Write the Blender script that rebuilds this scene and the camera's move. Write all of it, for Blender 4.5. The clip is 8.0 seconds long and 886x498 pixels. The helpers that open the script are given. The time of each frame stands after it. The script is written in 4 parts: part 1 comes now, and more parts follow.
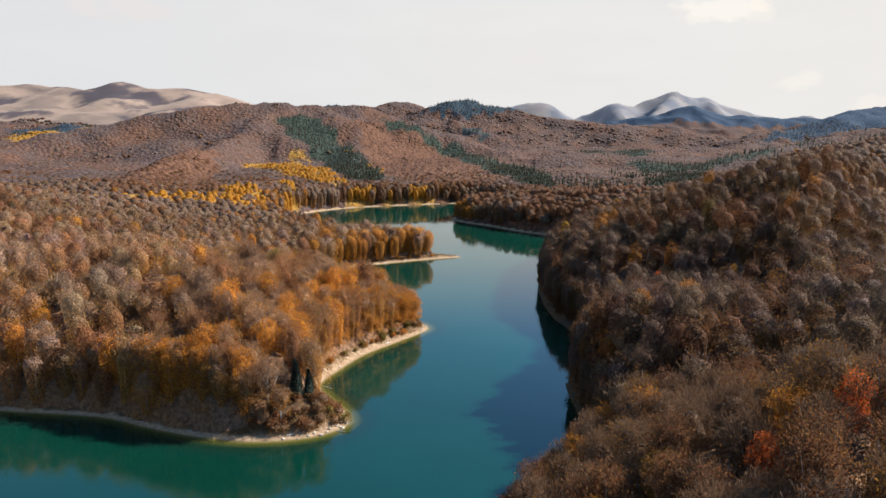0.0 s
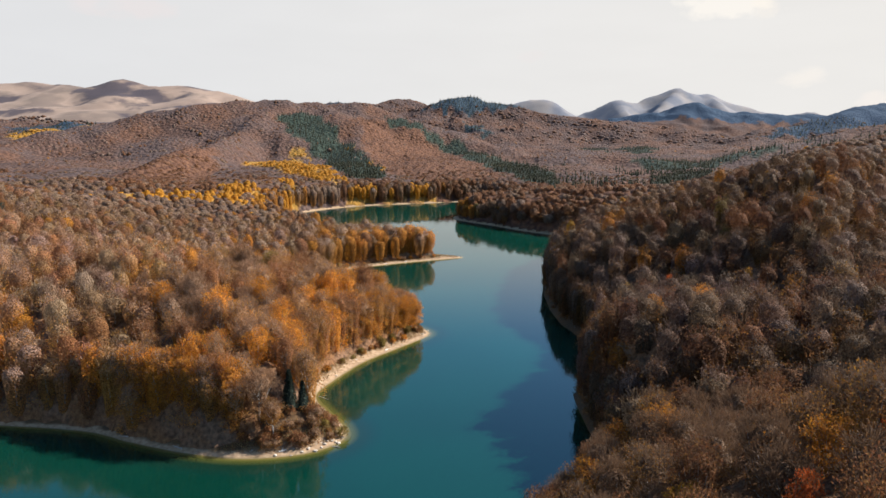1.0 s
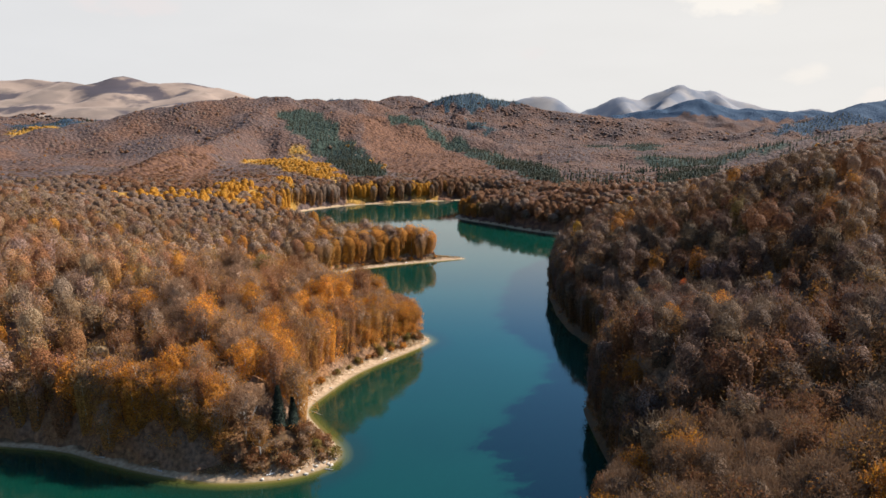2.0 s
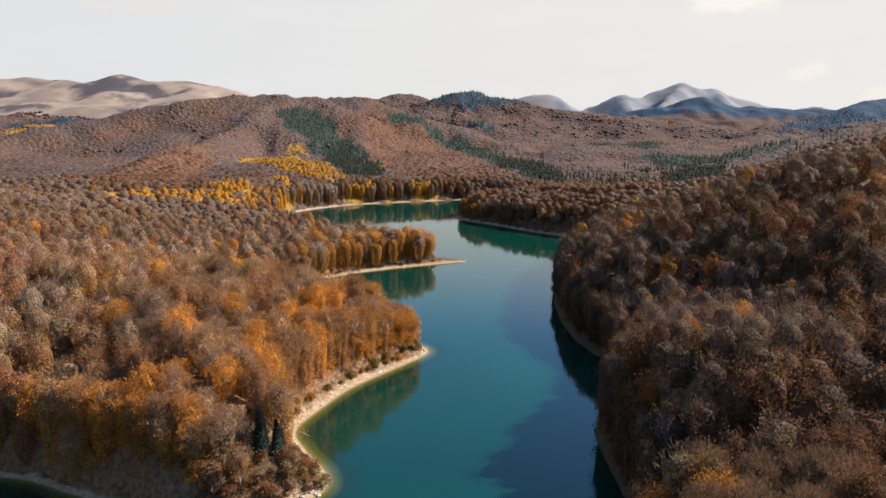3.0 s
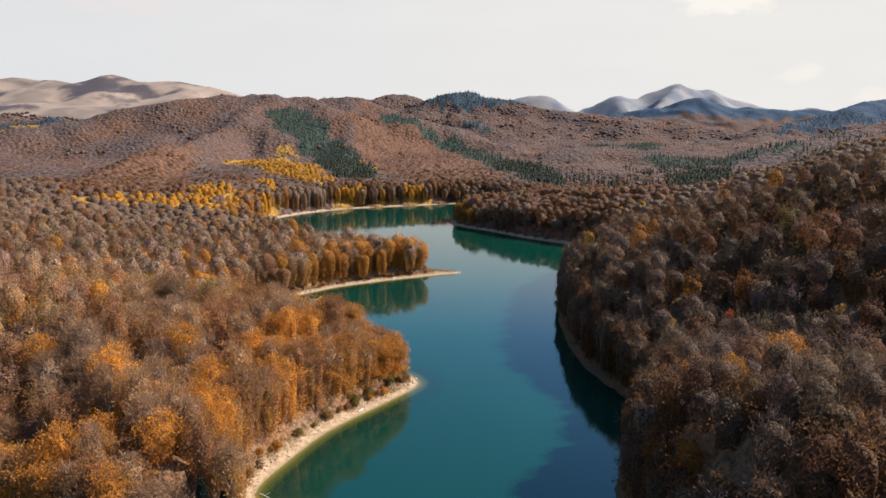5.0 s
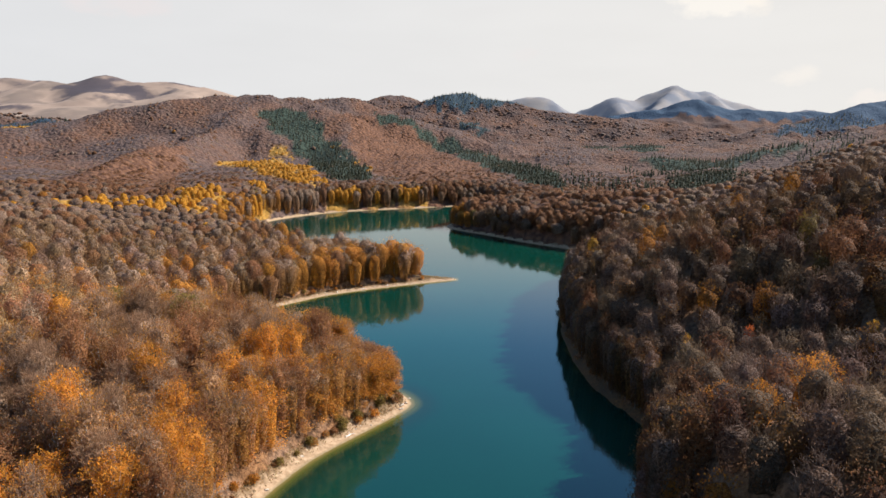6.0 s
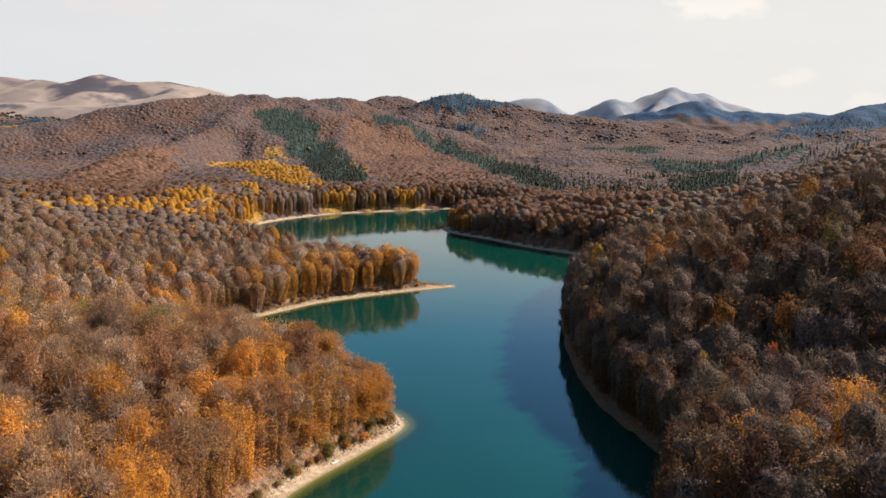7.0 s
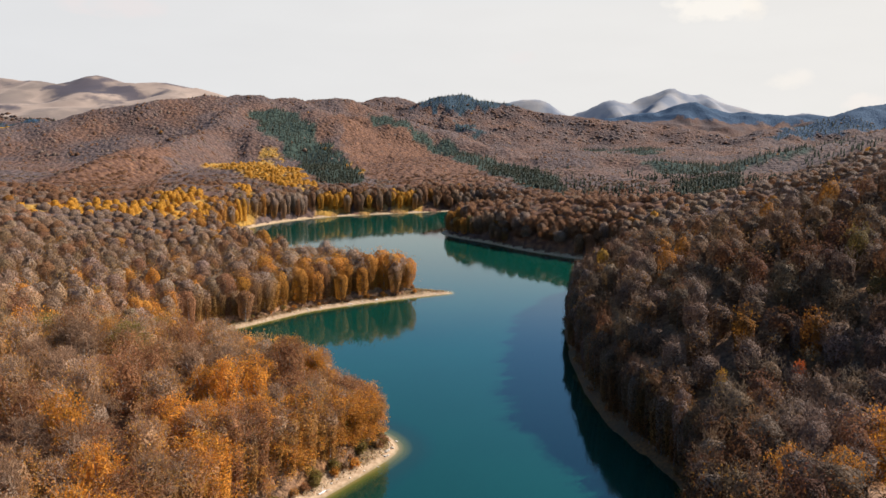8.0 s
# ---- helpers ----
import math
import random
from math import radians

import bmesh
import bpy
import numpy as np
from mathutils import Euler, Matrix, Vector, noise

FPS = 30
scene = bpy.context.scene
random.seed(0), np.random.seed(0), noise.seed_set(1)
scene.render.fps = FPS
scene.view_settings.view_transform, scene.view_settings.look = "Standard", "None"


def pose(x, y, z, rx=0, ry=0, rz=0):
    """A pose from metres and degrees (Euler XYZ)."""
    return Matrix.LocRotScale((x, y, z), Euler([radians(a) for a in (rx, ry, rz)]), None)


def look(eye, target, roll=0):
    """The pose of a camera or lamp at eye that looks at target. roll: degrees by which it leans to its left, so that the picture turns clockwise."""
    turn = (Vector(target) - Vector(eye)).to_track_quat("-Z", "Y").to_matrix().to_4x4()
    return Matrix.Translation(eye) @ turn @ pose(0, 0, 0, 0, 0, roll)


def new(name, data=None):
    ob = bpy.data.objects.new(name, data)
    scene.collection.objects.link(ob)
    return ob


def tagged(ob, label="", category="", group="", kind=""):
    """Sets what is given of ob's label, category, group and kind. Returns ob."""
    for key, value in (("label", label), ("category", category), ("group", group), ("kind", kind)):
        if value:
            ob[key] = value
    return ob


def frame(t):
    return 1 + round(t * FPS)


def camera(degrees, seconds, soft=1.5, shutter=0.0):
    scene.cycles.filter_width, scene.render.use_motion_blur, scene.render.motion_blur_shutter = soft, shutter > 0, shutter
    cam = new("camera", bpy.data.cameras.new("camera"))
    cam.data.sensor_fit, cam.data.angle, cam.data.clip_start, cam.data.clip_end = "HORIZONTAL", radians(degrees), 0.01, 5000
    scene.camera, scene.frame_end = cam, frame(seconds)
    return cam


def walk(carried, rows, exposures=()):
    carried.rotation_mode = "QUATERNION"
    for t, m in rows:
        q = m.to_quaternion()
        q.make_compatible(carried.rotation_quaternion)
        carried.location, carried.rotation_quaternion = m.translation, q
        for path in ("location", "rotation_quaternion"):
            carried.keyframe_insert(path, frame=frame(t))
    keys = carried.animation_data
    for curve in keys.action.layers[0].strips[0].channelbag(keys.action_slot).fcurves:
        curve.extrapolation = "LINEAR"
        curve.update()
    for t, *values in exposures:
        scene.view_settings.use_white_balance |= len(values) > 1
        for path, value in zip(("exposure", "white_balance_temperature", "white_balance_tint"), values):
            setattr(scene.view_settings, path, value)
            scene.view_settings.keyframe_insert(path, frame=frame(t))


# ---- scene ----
cam = camera(66.2, 8.0)
PATH = [
    (0, (-1.033, -5.82, 80.084), (-1.022, -3.853, 79.722), 0.6),
    (0.5, (-0.935, -1.46, 80.109), (-0.928, 0.506, 79.744), 0.5),
    (1, (-0.709, 4.454, 80.107), (-0.705, 6.42, 79.737), 0.5),
    (1.5, (-0.583, 10.748, 80.009), (-0.583, 12.712, 79.635), 0.5),
    (3, (0.034, 32.271, 79.284), (0.03, 34.234, 78.901), 0.4),
    (3.5, (0.392, 39.493, 79.062), (0.39, 41.457, 78.679), 0.4),
    (4, (0.576, 47.532, 78.713), (0.577, 49.496, 78.333), 0.4),
    (4.5, (0.854, 54.803, 78.432), (0.859, 56.766, 78.052), 0.4),
    (6, (1.531, 77.754, 77.36), (1.55, 79.718, 76.985), 0.5),
    (6.5, (1.841, 84.852, 77.025), (1.864, 86.817, 76.652), 0.6),
    (7, (1.898, 92.065, 76.652), (1.925, 94.03, 76.28), 0.7),
    (7.5, (2.086, 98.428, 76.331), (2.116, 100.393, 75.962), 0.7),
    (8, (2.306, 105.332, 75.934), (2.338, 107.297, 75.566), 0.7),
]
walk(cam, [(t, look(eye, target, roll)) for t, eye, target, roll in PATH])

# ---- world, sun, exposure ----
SUN_AZIMUTH, SUN_HEIGHT = 74.0, 38.0      # degrees clockwise from north (+y), degrees above the horizon


def build_world():
    world = bpy.data.worlds.new("autumn_sky")
    scene.world = world
    world.use_nodes = True
    nt = world.node_tree
    nt.nodes.clear()
    n, link = nt.nodes.new, nt.links.new

    def math_node(op, a, b=None, clamp=False):
        m = n("ShaderNodeMath")
        m.operation, m.use_clamp = op, clamp
        for k, v in enumerate((a, b)):
            if v is None:
                continue
            if isinstance(v, (int, float)):
                m.inputs[k].default_value = v
            else:
                link(v, m.inputs[k])
        return m.outputs[0]

    sky = n("ShaderNodeTexSky")
    sky.sky_type, sky.sun_disc = "NISHITA", False
    sky.sun_elevation, sky.sun_rotation = radians(SUN_HEIGHT), radians(SUN_AZIMUTH)
    sky.air_density, sky.dust_density, sky.ozone_density = 1.2, 0.6, 1.5
    dim = n("ShaderNodeMixRGB")
    dim.blend_type = "MULTIPLY"
    dim.inputs[0].default_value = 1
    dim.inputs[2].default_value = (0.115, 0.160, 0.188, 1)
    link(sky.outputs[0], dim.inputs[1])
    coord = n("ShaderNodeTexCoord")
    sep = n("ShaderNodeSeparateXYZ")
    link(coord.outputs["Generated"], sep.inputs[0])
    x, y, z = sep.outputs
    # thin high haze that whitens the sky towards the horizon
    haze = n("ShaderNodeMapRange")
    haze.interpolation_type = "SMOOTHSTEP"
    haze.inputs["From Min"].default_value, haze.inputs["From Max"].default_value = 0.33, 0.15
    haze.inputs["To Min"].default_value, haze.inputs["To Max"].default_value = 0.0, 1.0
    link(z, haze.inputs["Value"])
    warm = n("ShaderNodeMapRange")
    warm.inputs["From Min"].default_value, warm.inputs["From Max"].default_value = -0.5, 0.75
    link(x, warm.inputs["Value"])
    veil = n("ShaderNodeMixRGB")
    veil.inputs[1].default_value, veil.inputs[2].default_value = (0.77, 0.775, 0.79, 1), (0.875, 0.85, 0.815, 1)
    link(warm.outputs[0], veil.inputs[0])
    wisp = n("ShaderNodeTexNoise")
    wisp.inputs["Scale"].default_value, wisp.inputs["Detail"].default_value = 5.0, 5.0
    stretch = n("ShaderNodeMapping")
    stretch.inputs["Scale"].default_value = (1.0, 1.0, 5.0)
    link(coord.outputs["Generated"], stretch.inputs[0])
    link(stretch.outputs[0], wisp.inputs["Vector"])
    soft = n("ShaderNodeMapRange")
    soft.inputs["From Min"].default_value, soft.inputs["From Max"].default_value = 0.3, 0.7
    soft.inputs["To Min"].default_value, soft.inputs["To Max"].default_value = 0.985, 1.015
    link(wisp.outputs[0], soft.inputs["Value"])
    veil2 = n("ShaderNodeMixRGB")
    veil2.blend_type = "MULTIPLY"
    veil2.inputs[0].default_value = 1
    link(veil.outputs[0], veil2.inputs[1])
    link(soft.outputs[0], veil2.inputs[2])
    mix = n("ShaderNodeMixRGB")
    link(haze.outputs[0], mix.inputs[0])
    link(dim.outputs[0], mix.inputs[1])
    link(veil2.outputs[0], mix.inputs[2])
    # small fair-weather clouds, by bearing and height in degrees
    bearing = math_node("MULTIPLY", math_node("ARCTAN2", x, y), 180 / math.pi)
    height = math_node("MULTIPLY", math_node("ARCSINE", z), 180 / math.pi)
    puff = n("ShaderNodeTexNoise")
    puff.inputs["Scale"].default_value, puff.inputs["Detail"].default_value, puff.inputs["Roughness"].default_value = 26, 6, 0.55
    flat = n("ShaderNodeMapping")
    flat.inputs["Scale"].default_value = (1.0, 1.0, 1.7)
    link(coord.outputs["Generated"], flat.inputs[0])
    link(flat.outputs[0], puff.inputs["Vector"])
    now = mix.outputs[0]
    for az, el, wide, tall, strength, colour in ((27.3, 3.35, 2.4, 1.0, 0.55, (0.98, 0.92, 0.85, 1)), (21.6, 8.7, 4.6, 1.5, 0.8, (1.0, 0.95, 0.88, 1)),
                                                 (24.4, 8.6, 1.2, 1.6, 0.6, (1.0, 0.93, 0.84, 1)), (-24.3, 7.9, 4.6, 1.2, 0.45, (0.86, 0.77, 0.76, 1)),
                                                 (32.0, 1.6, 2.4, 0.9, 0.5, (0.98, 0.90, 0.84, 1)), (7.3, 5.2, 2.0, 0.6, 0.25, (0.86, 0.79, 0.78, 1)),
                                                 (70, 25, 16, 5, 0.5, (0.9, 0.88, 0.86, 1)), (-110, 30, 20, 6, 0.5, (0.9, 0.88, 0.86, 1)), (170, 22, 22, 5, 0.5, (0.9, 0.88, 0.86, 1))):
        du = math_node("DIVIDE", math_node("SUBTRACT", bearing, az), wide)
        dv = math_node("DIVIDE", math_node("SUBTRACT", height, el), tall)
        r2 = math_node("ADD", math_node("MULTIPLY", du, du), math_node("MULTIPLY", dv, dv))
        body = math_node("SUBTRACT", math_node("MULTIPLY", puff.outputs[0], 2.6), math_node("ADD", r2, 0.62))
        m = n("ShaderNodeMixRGB")
        link(math_node("MULTIPLY", math_node("MULTIPLY", body, 1.6, True), strength, True), m.inputs[0])
        link(now, m.inputs[1])
        m.inputs[2].default_value = colour
        now = m.outputs[0]
    back = n("ShaderNodeBackground")
    back.inputs["Strength"].default_value = 0.5
    link(now, back.inputs[0])
    out = n("ShaderNodeOutputWorld")
    link(back.outputs[0], out.inputs[0])


build_world()
sun = new("sun", bpy.data.lights.new("sun", "SUN"))
sun.data.energy, sun.data.angle, sun.data.color = 5.6, radians(0.5), (1.0, 0.92, 0.83)
a, e = radians(SUN_AZIMUTH), radians(SUN_HEIGHT)
sun.matrix_world = look((300, 0, 400), (300 - math.sin(a) * math.cos(e), -math.cos(a) * math.cos(e), 400 - math.sin(e)))
scene.view_settings.exposure = 1.0


# ---- materials ----
def material(name):
    m = bpy.data.materials.new(name)
    m.use_nodes = True
    nt = m.node_tree
    nt.nodes.clear()
    out = nt.nodes.new("ShaderNodeOutputMaterial")
    bsdf = nt.nodes.new("ShaderNodeBsdfPrincipled")
    nt.links.new(bsdf.outputs[0], out.inputs[0])
    return m, nt, bsdf, out


def noise_node(nt, scale, detail=4.0, vector=None):
    t = nt.nodes.new("ShaderNodeTexNoise")
    t.inputs["Scale"].default_value, t.inputs["Detail"].default_value = scale, detail
    if vector is not None:
        nt.links.new(vector, t.inputs["Vector"])
    return t.outputs[0]


def ramp_node(nt, value, stops):
    r = nt.nodes.new("ShaderNodeValToRGB")
    nt.links.new(value, r.inputs[0])
    while len(r.color_ramp.elements) < len(stops):
        r.color_ramp.elements.new(0.5)
    for el, (pos, col) in zip(r.color_ramp.elements, stops):
        el.position, el.color = pos, (*col, 1)
    return r.outputs[0]


def mix_node(nt, fac, a, b, blend="MIX"):
    m = nt.nodes.new("ShaderNodeMixRGB")
    m.blend_type = blend
    for k, v in enumerate((fac, a, b)):
        if isinstance(v, (int, float)):
            m.inputs[k].default_value = v
        elif isinstance(v, tuple):
            m.inputs[k].default_value = (*v, 1)
        else:
            nt.links.new(v, m.inputs[k])
    return m.outputs[0]


def attr_node(nt, name, what="Fac"):
    t = nt.nodes.new("ShaderNodeAttribute")
    t.attribute_name = name
    return t.outputs[what]


def range_node(nt, value, a, b, c=0.0, d=1.0):
    m = nt.nodes.new("ShaderNodeMapRange")
    m.inputs["From Min"].default_value, m.inputs["From Max"].default_value = a, b
    m.inputs["To Min"].default_value, m.inputs["To Max"].default_value = c, d
    nt.links.new(value, m.inputs["Value"])
    return m.outputs[0]


def position(nt):
    return nt.nodes.new("ShaderNodeNewGeometry").outputs["Position"]


def bump_node(nt, height, strength, distance, bsdf):
    b = nt.nodes.new("ShaderNodeBump")
    b.inputs["Strength"].default_value, b.inputs["Distance"].default_value = strength, distance
    nt.links.new(height, b.inputs["Height"])
    nt.links.new(b.outputs[0], bsdf.inputs["Normal"])


def foliage_material(name, shine=0.75, through_leaf=0.48):
    """Leaves and twigs: the leaf colour stands in the mesh, tree by tree, and is broken up by noise."""
    m, nt, bsdf, out = material(name)
    col = attr_node(nt, "leaf_colour", "Color")
    where = position(nt)
    grain = noise_node(nt, 1.9, 5, where)
    fine = range_node(nt, grain, 0.36, 0.64, 0.72, 1.26)
    wide = range_node(nt, noise_node(nt, 0.03, 3, where), 0.3, 0.7, 0.86, 1.14)
    each = range_node(nt, nt.nodes.new("ShaderNodeObjectInfo").outputs["Random"], 0, 1, 0.82, 1.18)
    col = mix_node(nt, 1.0, mix_node(nt, 1.0, mix_node(nt, 1.0, col, fine, "MULTIPLY"), wide, "MULTIPLY"), each, "MULTIPLY")
    nt.links.new(col, bsdf.inputs["Base Color"])
    bsdf.inputs["Roughness"].default_value = shine
    bsdf.inputs["Specular IOR Level"].default_value = 0.2
    bump_node(nt, grain, 1.0, 0.9, bsdf)
    lucent = nt.nodes.new("ShaderNodeBsdfTranslucent")
    nt.links.new(col, lucent.inputs[0])
    both = nt.nodes.new("ShaderNodeMixShader")
    # leaves let light through, grey twigs hardly
    hsv = nt.nodes.new("ShaderNodeSeparateColor")
    hsv.mode = "HSV"
    nt.links.new(attr_node(nt, "leaf_colour", "Color"), hsv.inputs[0])
    nt.links.new(range_node(nt, hsv.outputs[1], 0.55, 0.82, 0.26, through_leaf), both.inputs[0])
    nt.links.new(bsdf.outputs[0], both.inputs[1])
    nt.links.new(lucent.outputs[0], both.inputs[2])
    # gaps between the twigs of a crown
    gap = ramp_node(nt, noise_node(nt, 2.6, 4, where), [(0.44, (0, 0, 0)), (0.50, (1, 1, 1))])
    open_share = mix_node(nt, attr_node(nt, "leaf_colour", "Alpha"), gap, (1.0, 1.0, 1.0))
    clear = nt.nodes.new("ShaderNodeBsdfTransparent")
    whole = nt.nodes.new("ShaderNodeMixShader")
    nt.links.new(open_share, whole.inputs[0])
    nt.links.new(clear.outputs[0], whole.inputs[1])
    nt.links.new(both.outputs[0], whole.inputs[2])
    nt.links.new(whole.outputs[0], out.inputs[0])
    return m


def bark_material(name, dark, pale):
    m, nt, bsdf, out = material(name)
    where = position(nt)
    grain = noise_node(nt, 6, 5, where)
    nt.links.new(ramp_node(nt, grain, [(0.3, dark), (0.7, pale)]), bsdf.inputs["Base Color"])
    bsdf.inputs["Roughness"].default_value = 0.9
    bump_node(nt, grain, 0.5, 0.05, bsdf)
    return m


def ground_material():
    m, nt, bsdf, out = material("ground_cover")
    where = position(nt)
    shore, bare, rock = attr_node(nt, "shore"), attr_node(nt, "pasture"), attr_node(nt, "crag")
    coarse, fine = noise_node(nt, 0.12, 5, where), noise_node(nt, 1.4, 5, where)
    litter = ramp_node(nt, fine, [(0.25, (0.045, 0.026, 0.014)), (0.5, (0.10, 0.055, 0.026)), (0.75, (0.17, 0.085, 0.03))])
    litter = mix_node(nt, range_node(nt, coarse, 0.35, 0.65), litter, (0.075, 0.05, 0.03))
    sand = ramp_node(nt, noise_node(nt, 0.9, 6, where), [(0.25, (0.19, 0.125, 0.075)), (0.5, (0.29, 0.20, 0.125)), (0.75, (0.38, 0.28, 0.185))])
    grassy = ramp_node(nt, noise_node(nt, 0.35, 4, where), [(0.35, (0.30, 0.21, 0.12)), (0.65, (0.17, 0.115, 0.05))])
    edge = nt.nodes.new("ShaderNodeMath")
    edge.operation = "ADD"
    nt.links.new(shore, edge.inputs[0])
    nt.links.new(range_node(nt, noise_node(nt, 0.25, 4, where), 0.3, 0.7, -1.6, 1.6), edge.inputs[1])
    beach = mix_node(nt, range_node(nt, edge.outputs[0], 3.0, 6.0), sand, grassy)
    wet = mix_node(nt, range_node(nt, shore, -0.3, 0.9), (0.13, 0.11, 0.055), beach)
    low = mix_node(nt, range_node(nt, edge.outputs[0], 2.6, 4.8), wet, litter)
    low = mix_node(nt, attr_node(nt, "sandy"), litter, low)
    field = ramp_node(nt, noise_node(nt, 0.004, 5, where), [(0.38, (0.11, 0.085, 0.075)), (0.46, (0.20, 0.148, 0.118)), (0.54, (0.255, 0.19, 0.148)), (0.62, (0.15, 0.115, 0.095))])
    scrub = ramp_node(nt, noise_node(nt, 0.0055, 7, where), [(0.50, (0, 0, 0)), (0.56, (0.9, 0.9, 0.9))])
    field = mix_node(nt, scrub, field, (0.052, 0.044, 0.052))
    low = mix_node(nt, bare, low, field)
    # pale bare rock; the ramp's bluish darks paint blue shadow into it
    stone = ramp_node(nt, noise_node(nt, 0.007, 8, where), [(0.36, (0.115, 0.125, 0.150)), (0.5, (0.160, 0.160, 0.172)), (0.64, (0.200, 0.185, 0.178))])
    nt.links.new(mix_node(nt, rock, low, stone), bsdf.inputs["Base Color"])
    bsdf.inputs["Roughness"].default_value = 0.95
    bsdf.inputs["Specular IOR Level"].default_value = 0.15
    bump_node(nt, fine, 0.6, 0.25, bsdf)
    return m


def water_material():
    m, nt, bsdf, out = material("lake_water")
    where = position(nt)
    depth = attr_node(nt, "depth")
    deep = mix_node(nt, range_node(nt, noise_node(nt, 0.012, 3, where), 0.35, 0.65), (0.0012, 0.023, 0.0155), (0.0016, 0.031, 0.021))
    shoal = ramp_node(nt, range_node(nt, depth, 0.0, 9.0), [(0.0, (0.15, 0.115, 0.04)), (0.13, (0.055, 0.06, 0.014)), (0.38, (0.005, 0.021, 0.012)), (1.0, (0.0018, 0.021, 0.017))])
    nt.links.new(mix_node(nt, range_node(nt, depth, 5.0, 10.0), shoal, deep), bsdf.inputs["Base Color"])
    bsdf.inputs["Roughness"].default_value = 0.035
    bsdf.inputs["IOR"].default_value = 1.38
    bsdf.inputs["Specular IOR Level"].default_value = 1.0
    bsdf.inputs["Specular Tint"].default_value = (0.38, 0.90, 1.0, 1)
    tex = nt.nodes.new("ShaderNodeMapping")
    tex.inputs["Rotation"].default_value = (0, 0, 0.5)
    tex.inputs["Scale"].default_value = (0.45, 1.5, 1)
    nt.links.new(where, tex.inputs[0])
    waves = noise_node(nt, 1.1, 4, tex.outputs[0])
    gusts = range_node(nt, noise_node(nt, 0.018, 3, where), 0.4, 0.62, 0.25, 1.0)
    bump_node(nt, mix_node(nt, 1.0, waves, gusts, "MULTIPLY"), 0.12, 0.10, bsdf)
    return m


def stone_material():
    m, nt, bsdf, out = material("shore_stone")
    grain = noise_node(nt, 3, 6, position(nt))
    nt.links.new(ramp_node(nt, grain, [(0.3, (0.22, 0.18, 0.14)), (0.7, (0.50, 0.45, 0.38))]), bsdf.inputs["Base Color"])
    bsdf.inputs["Roughness"].default_value = 0.9
    bump_node(nt, grain, 0.6, 0.08, bsdf)
    return m


def understory_material():
    m, nt, bsdf, out = material("undergrowth")
    where = position(nt)
    fine, wide = noise_node(nt, 0.9, 5, where), noise_node(nt, 0.09, 4, where)
    twigs = ramp_node(nt, fine, [(0.3, (0.075, 0.045, 0.03)), (0.5, (0.15, 0.092, 0.06)), (0.7, (0.22, 0.13, 0.08))])
    leaves = ramp_node(nt, fine, [(0.3, (0.09, 0.045, 0.022)), (0.5, (0.17, 0.085, 0.04)), (0.7, (0.25, 0.13, 0.06))])
    body = mix_node(nt, range_node(nt, wide, 0.4, 0.6), twigs, leaves)
    canopy = ramp_node(nt, noise_node(nt, 0.3, 5, where), [(0.34, (0.044, 0.032, 0.030)), (0.5, (0.073, 0.051, 0.046)), (0.66, (0.106, 0.072, 0.062))])
    russet = ramp_node(nt, noise_node(nt, 0.3, 5, where), [(0.34, (0.060, 0.031, 0.022)), (0.5, (0.098, 0.050, 0.032)), (0.66, (0.145, 0.073, 0.042))])
    rusty = nt.nodes.new("ShaderNodeMath")
    rusty.operation, rusty.use_clamp = "ADD", True
    nt.links.new(range_node(nt, noise_node(nt, 0.011, 4, where), 0.40, 0.62, 0.0, 0.8), rusty.inputs[0])
    nt.links.new(attr_node(nt, "russet"), rusty.inputs[1])
    canopy = mix_node(nt, rusty.outputs[0], canopy, russet)
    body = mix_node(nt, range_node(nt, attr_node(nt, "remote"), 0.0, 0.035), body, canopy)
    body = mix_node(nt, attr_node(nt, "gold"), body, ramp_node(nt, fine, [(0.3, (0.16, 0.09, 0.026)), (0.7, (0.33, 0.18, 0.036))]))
    # beyond about 1.5 km the spruce blends to blue, haze painted into its colour
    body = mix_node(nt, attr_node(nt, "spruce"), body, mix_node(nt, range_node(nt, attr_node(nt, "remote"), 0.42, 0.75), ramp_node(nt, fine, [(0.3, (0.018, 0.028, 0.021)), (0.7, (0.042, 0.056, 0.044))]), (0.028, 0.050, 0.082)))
    nt.links.new(body, bsdf.inputs["Base Color"])
    bsdf.inputs["Roughness"].default_value = 0.95
    bsdf.inputs["Specular IOR Level"].default_value = 0.1
    # rounded tops of a closed canopy, with finer twigs on them
    tops = nt.nodes.new("ShaderNodeTexVoronoi")
    tops.inputs["Scale"].default_value = 0.17
    nt.links.new(where, tops.inputs["Vector"])
    tops = range_node(nt, tops.outputs["Distance"], 0.0, 0.8, 1.0, 0.0)
    bump_node(nt, mix_node(nt, 0.25, tops, noise_node(nt, 1.4, 5, where)), 0.9, 2.6, bsdf)
    return m


UNDERSTORY = understory_material()
FOLIAGE = foliage_material("autumn_foliage")
NEEDLES = foliage_material("needle_foliage", 0.7, 0.1)
BARK = bark_material("beech_bark", (0.17, 0.15, 0.13), (0.42, 0.38, 0.34))
PALE_BARK = bark_material("birch_bark", (0.40, 0.37, 0.33), (0.75, 0.72, 0.68))
GROUND = ground_material()
WATER = water_material()
STONE = stone_material()
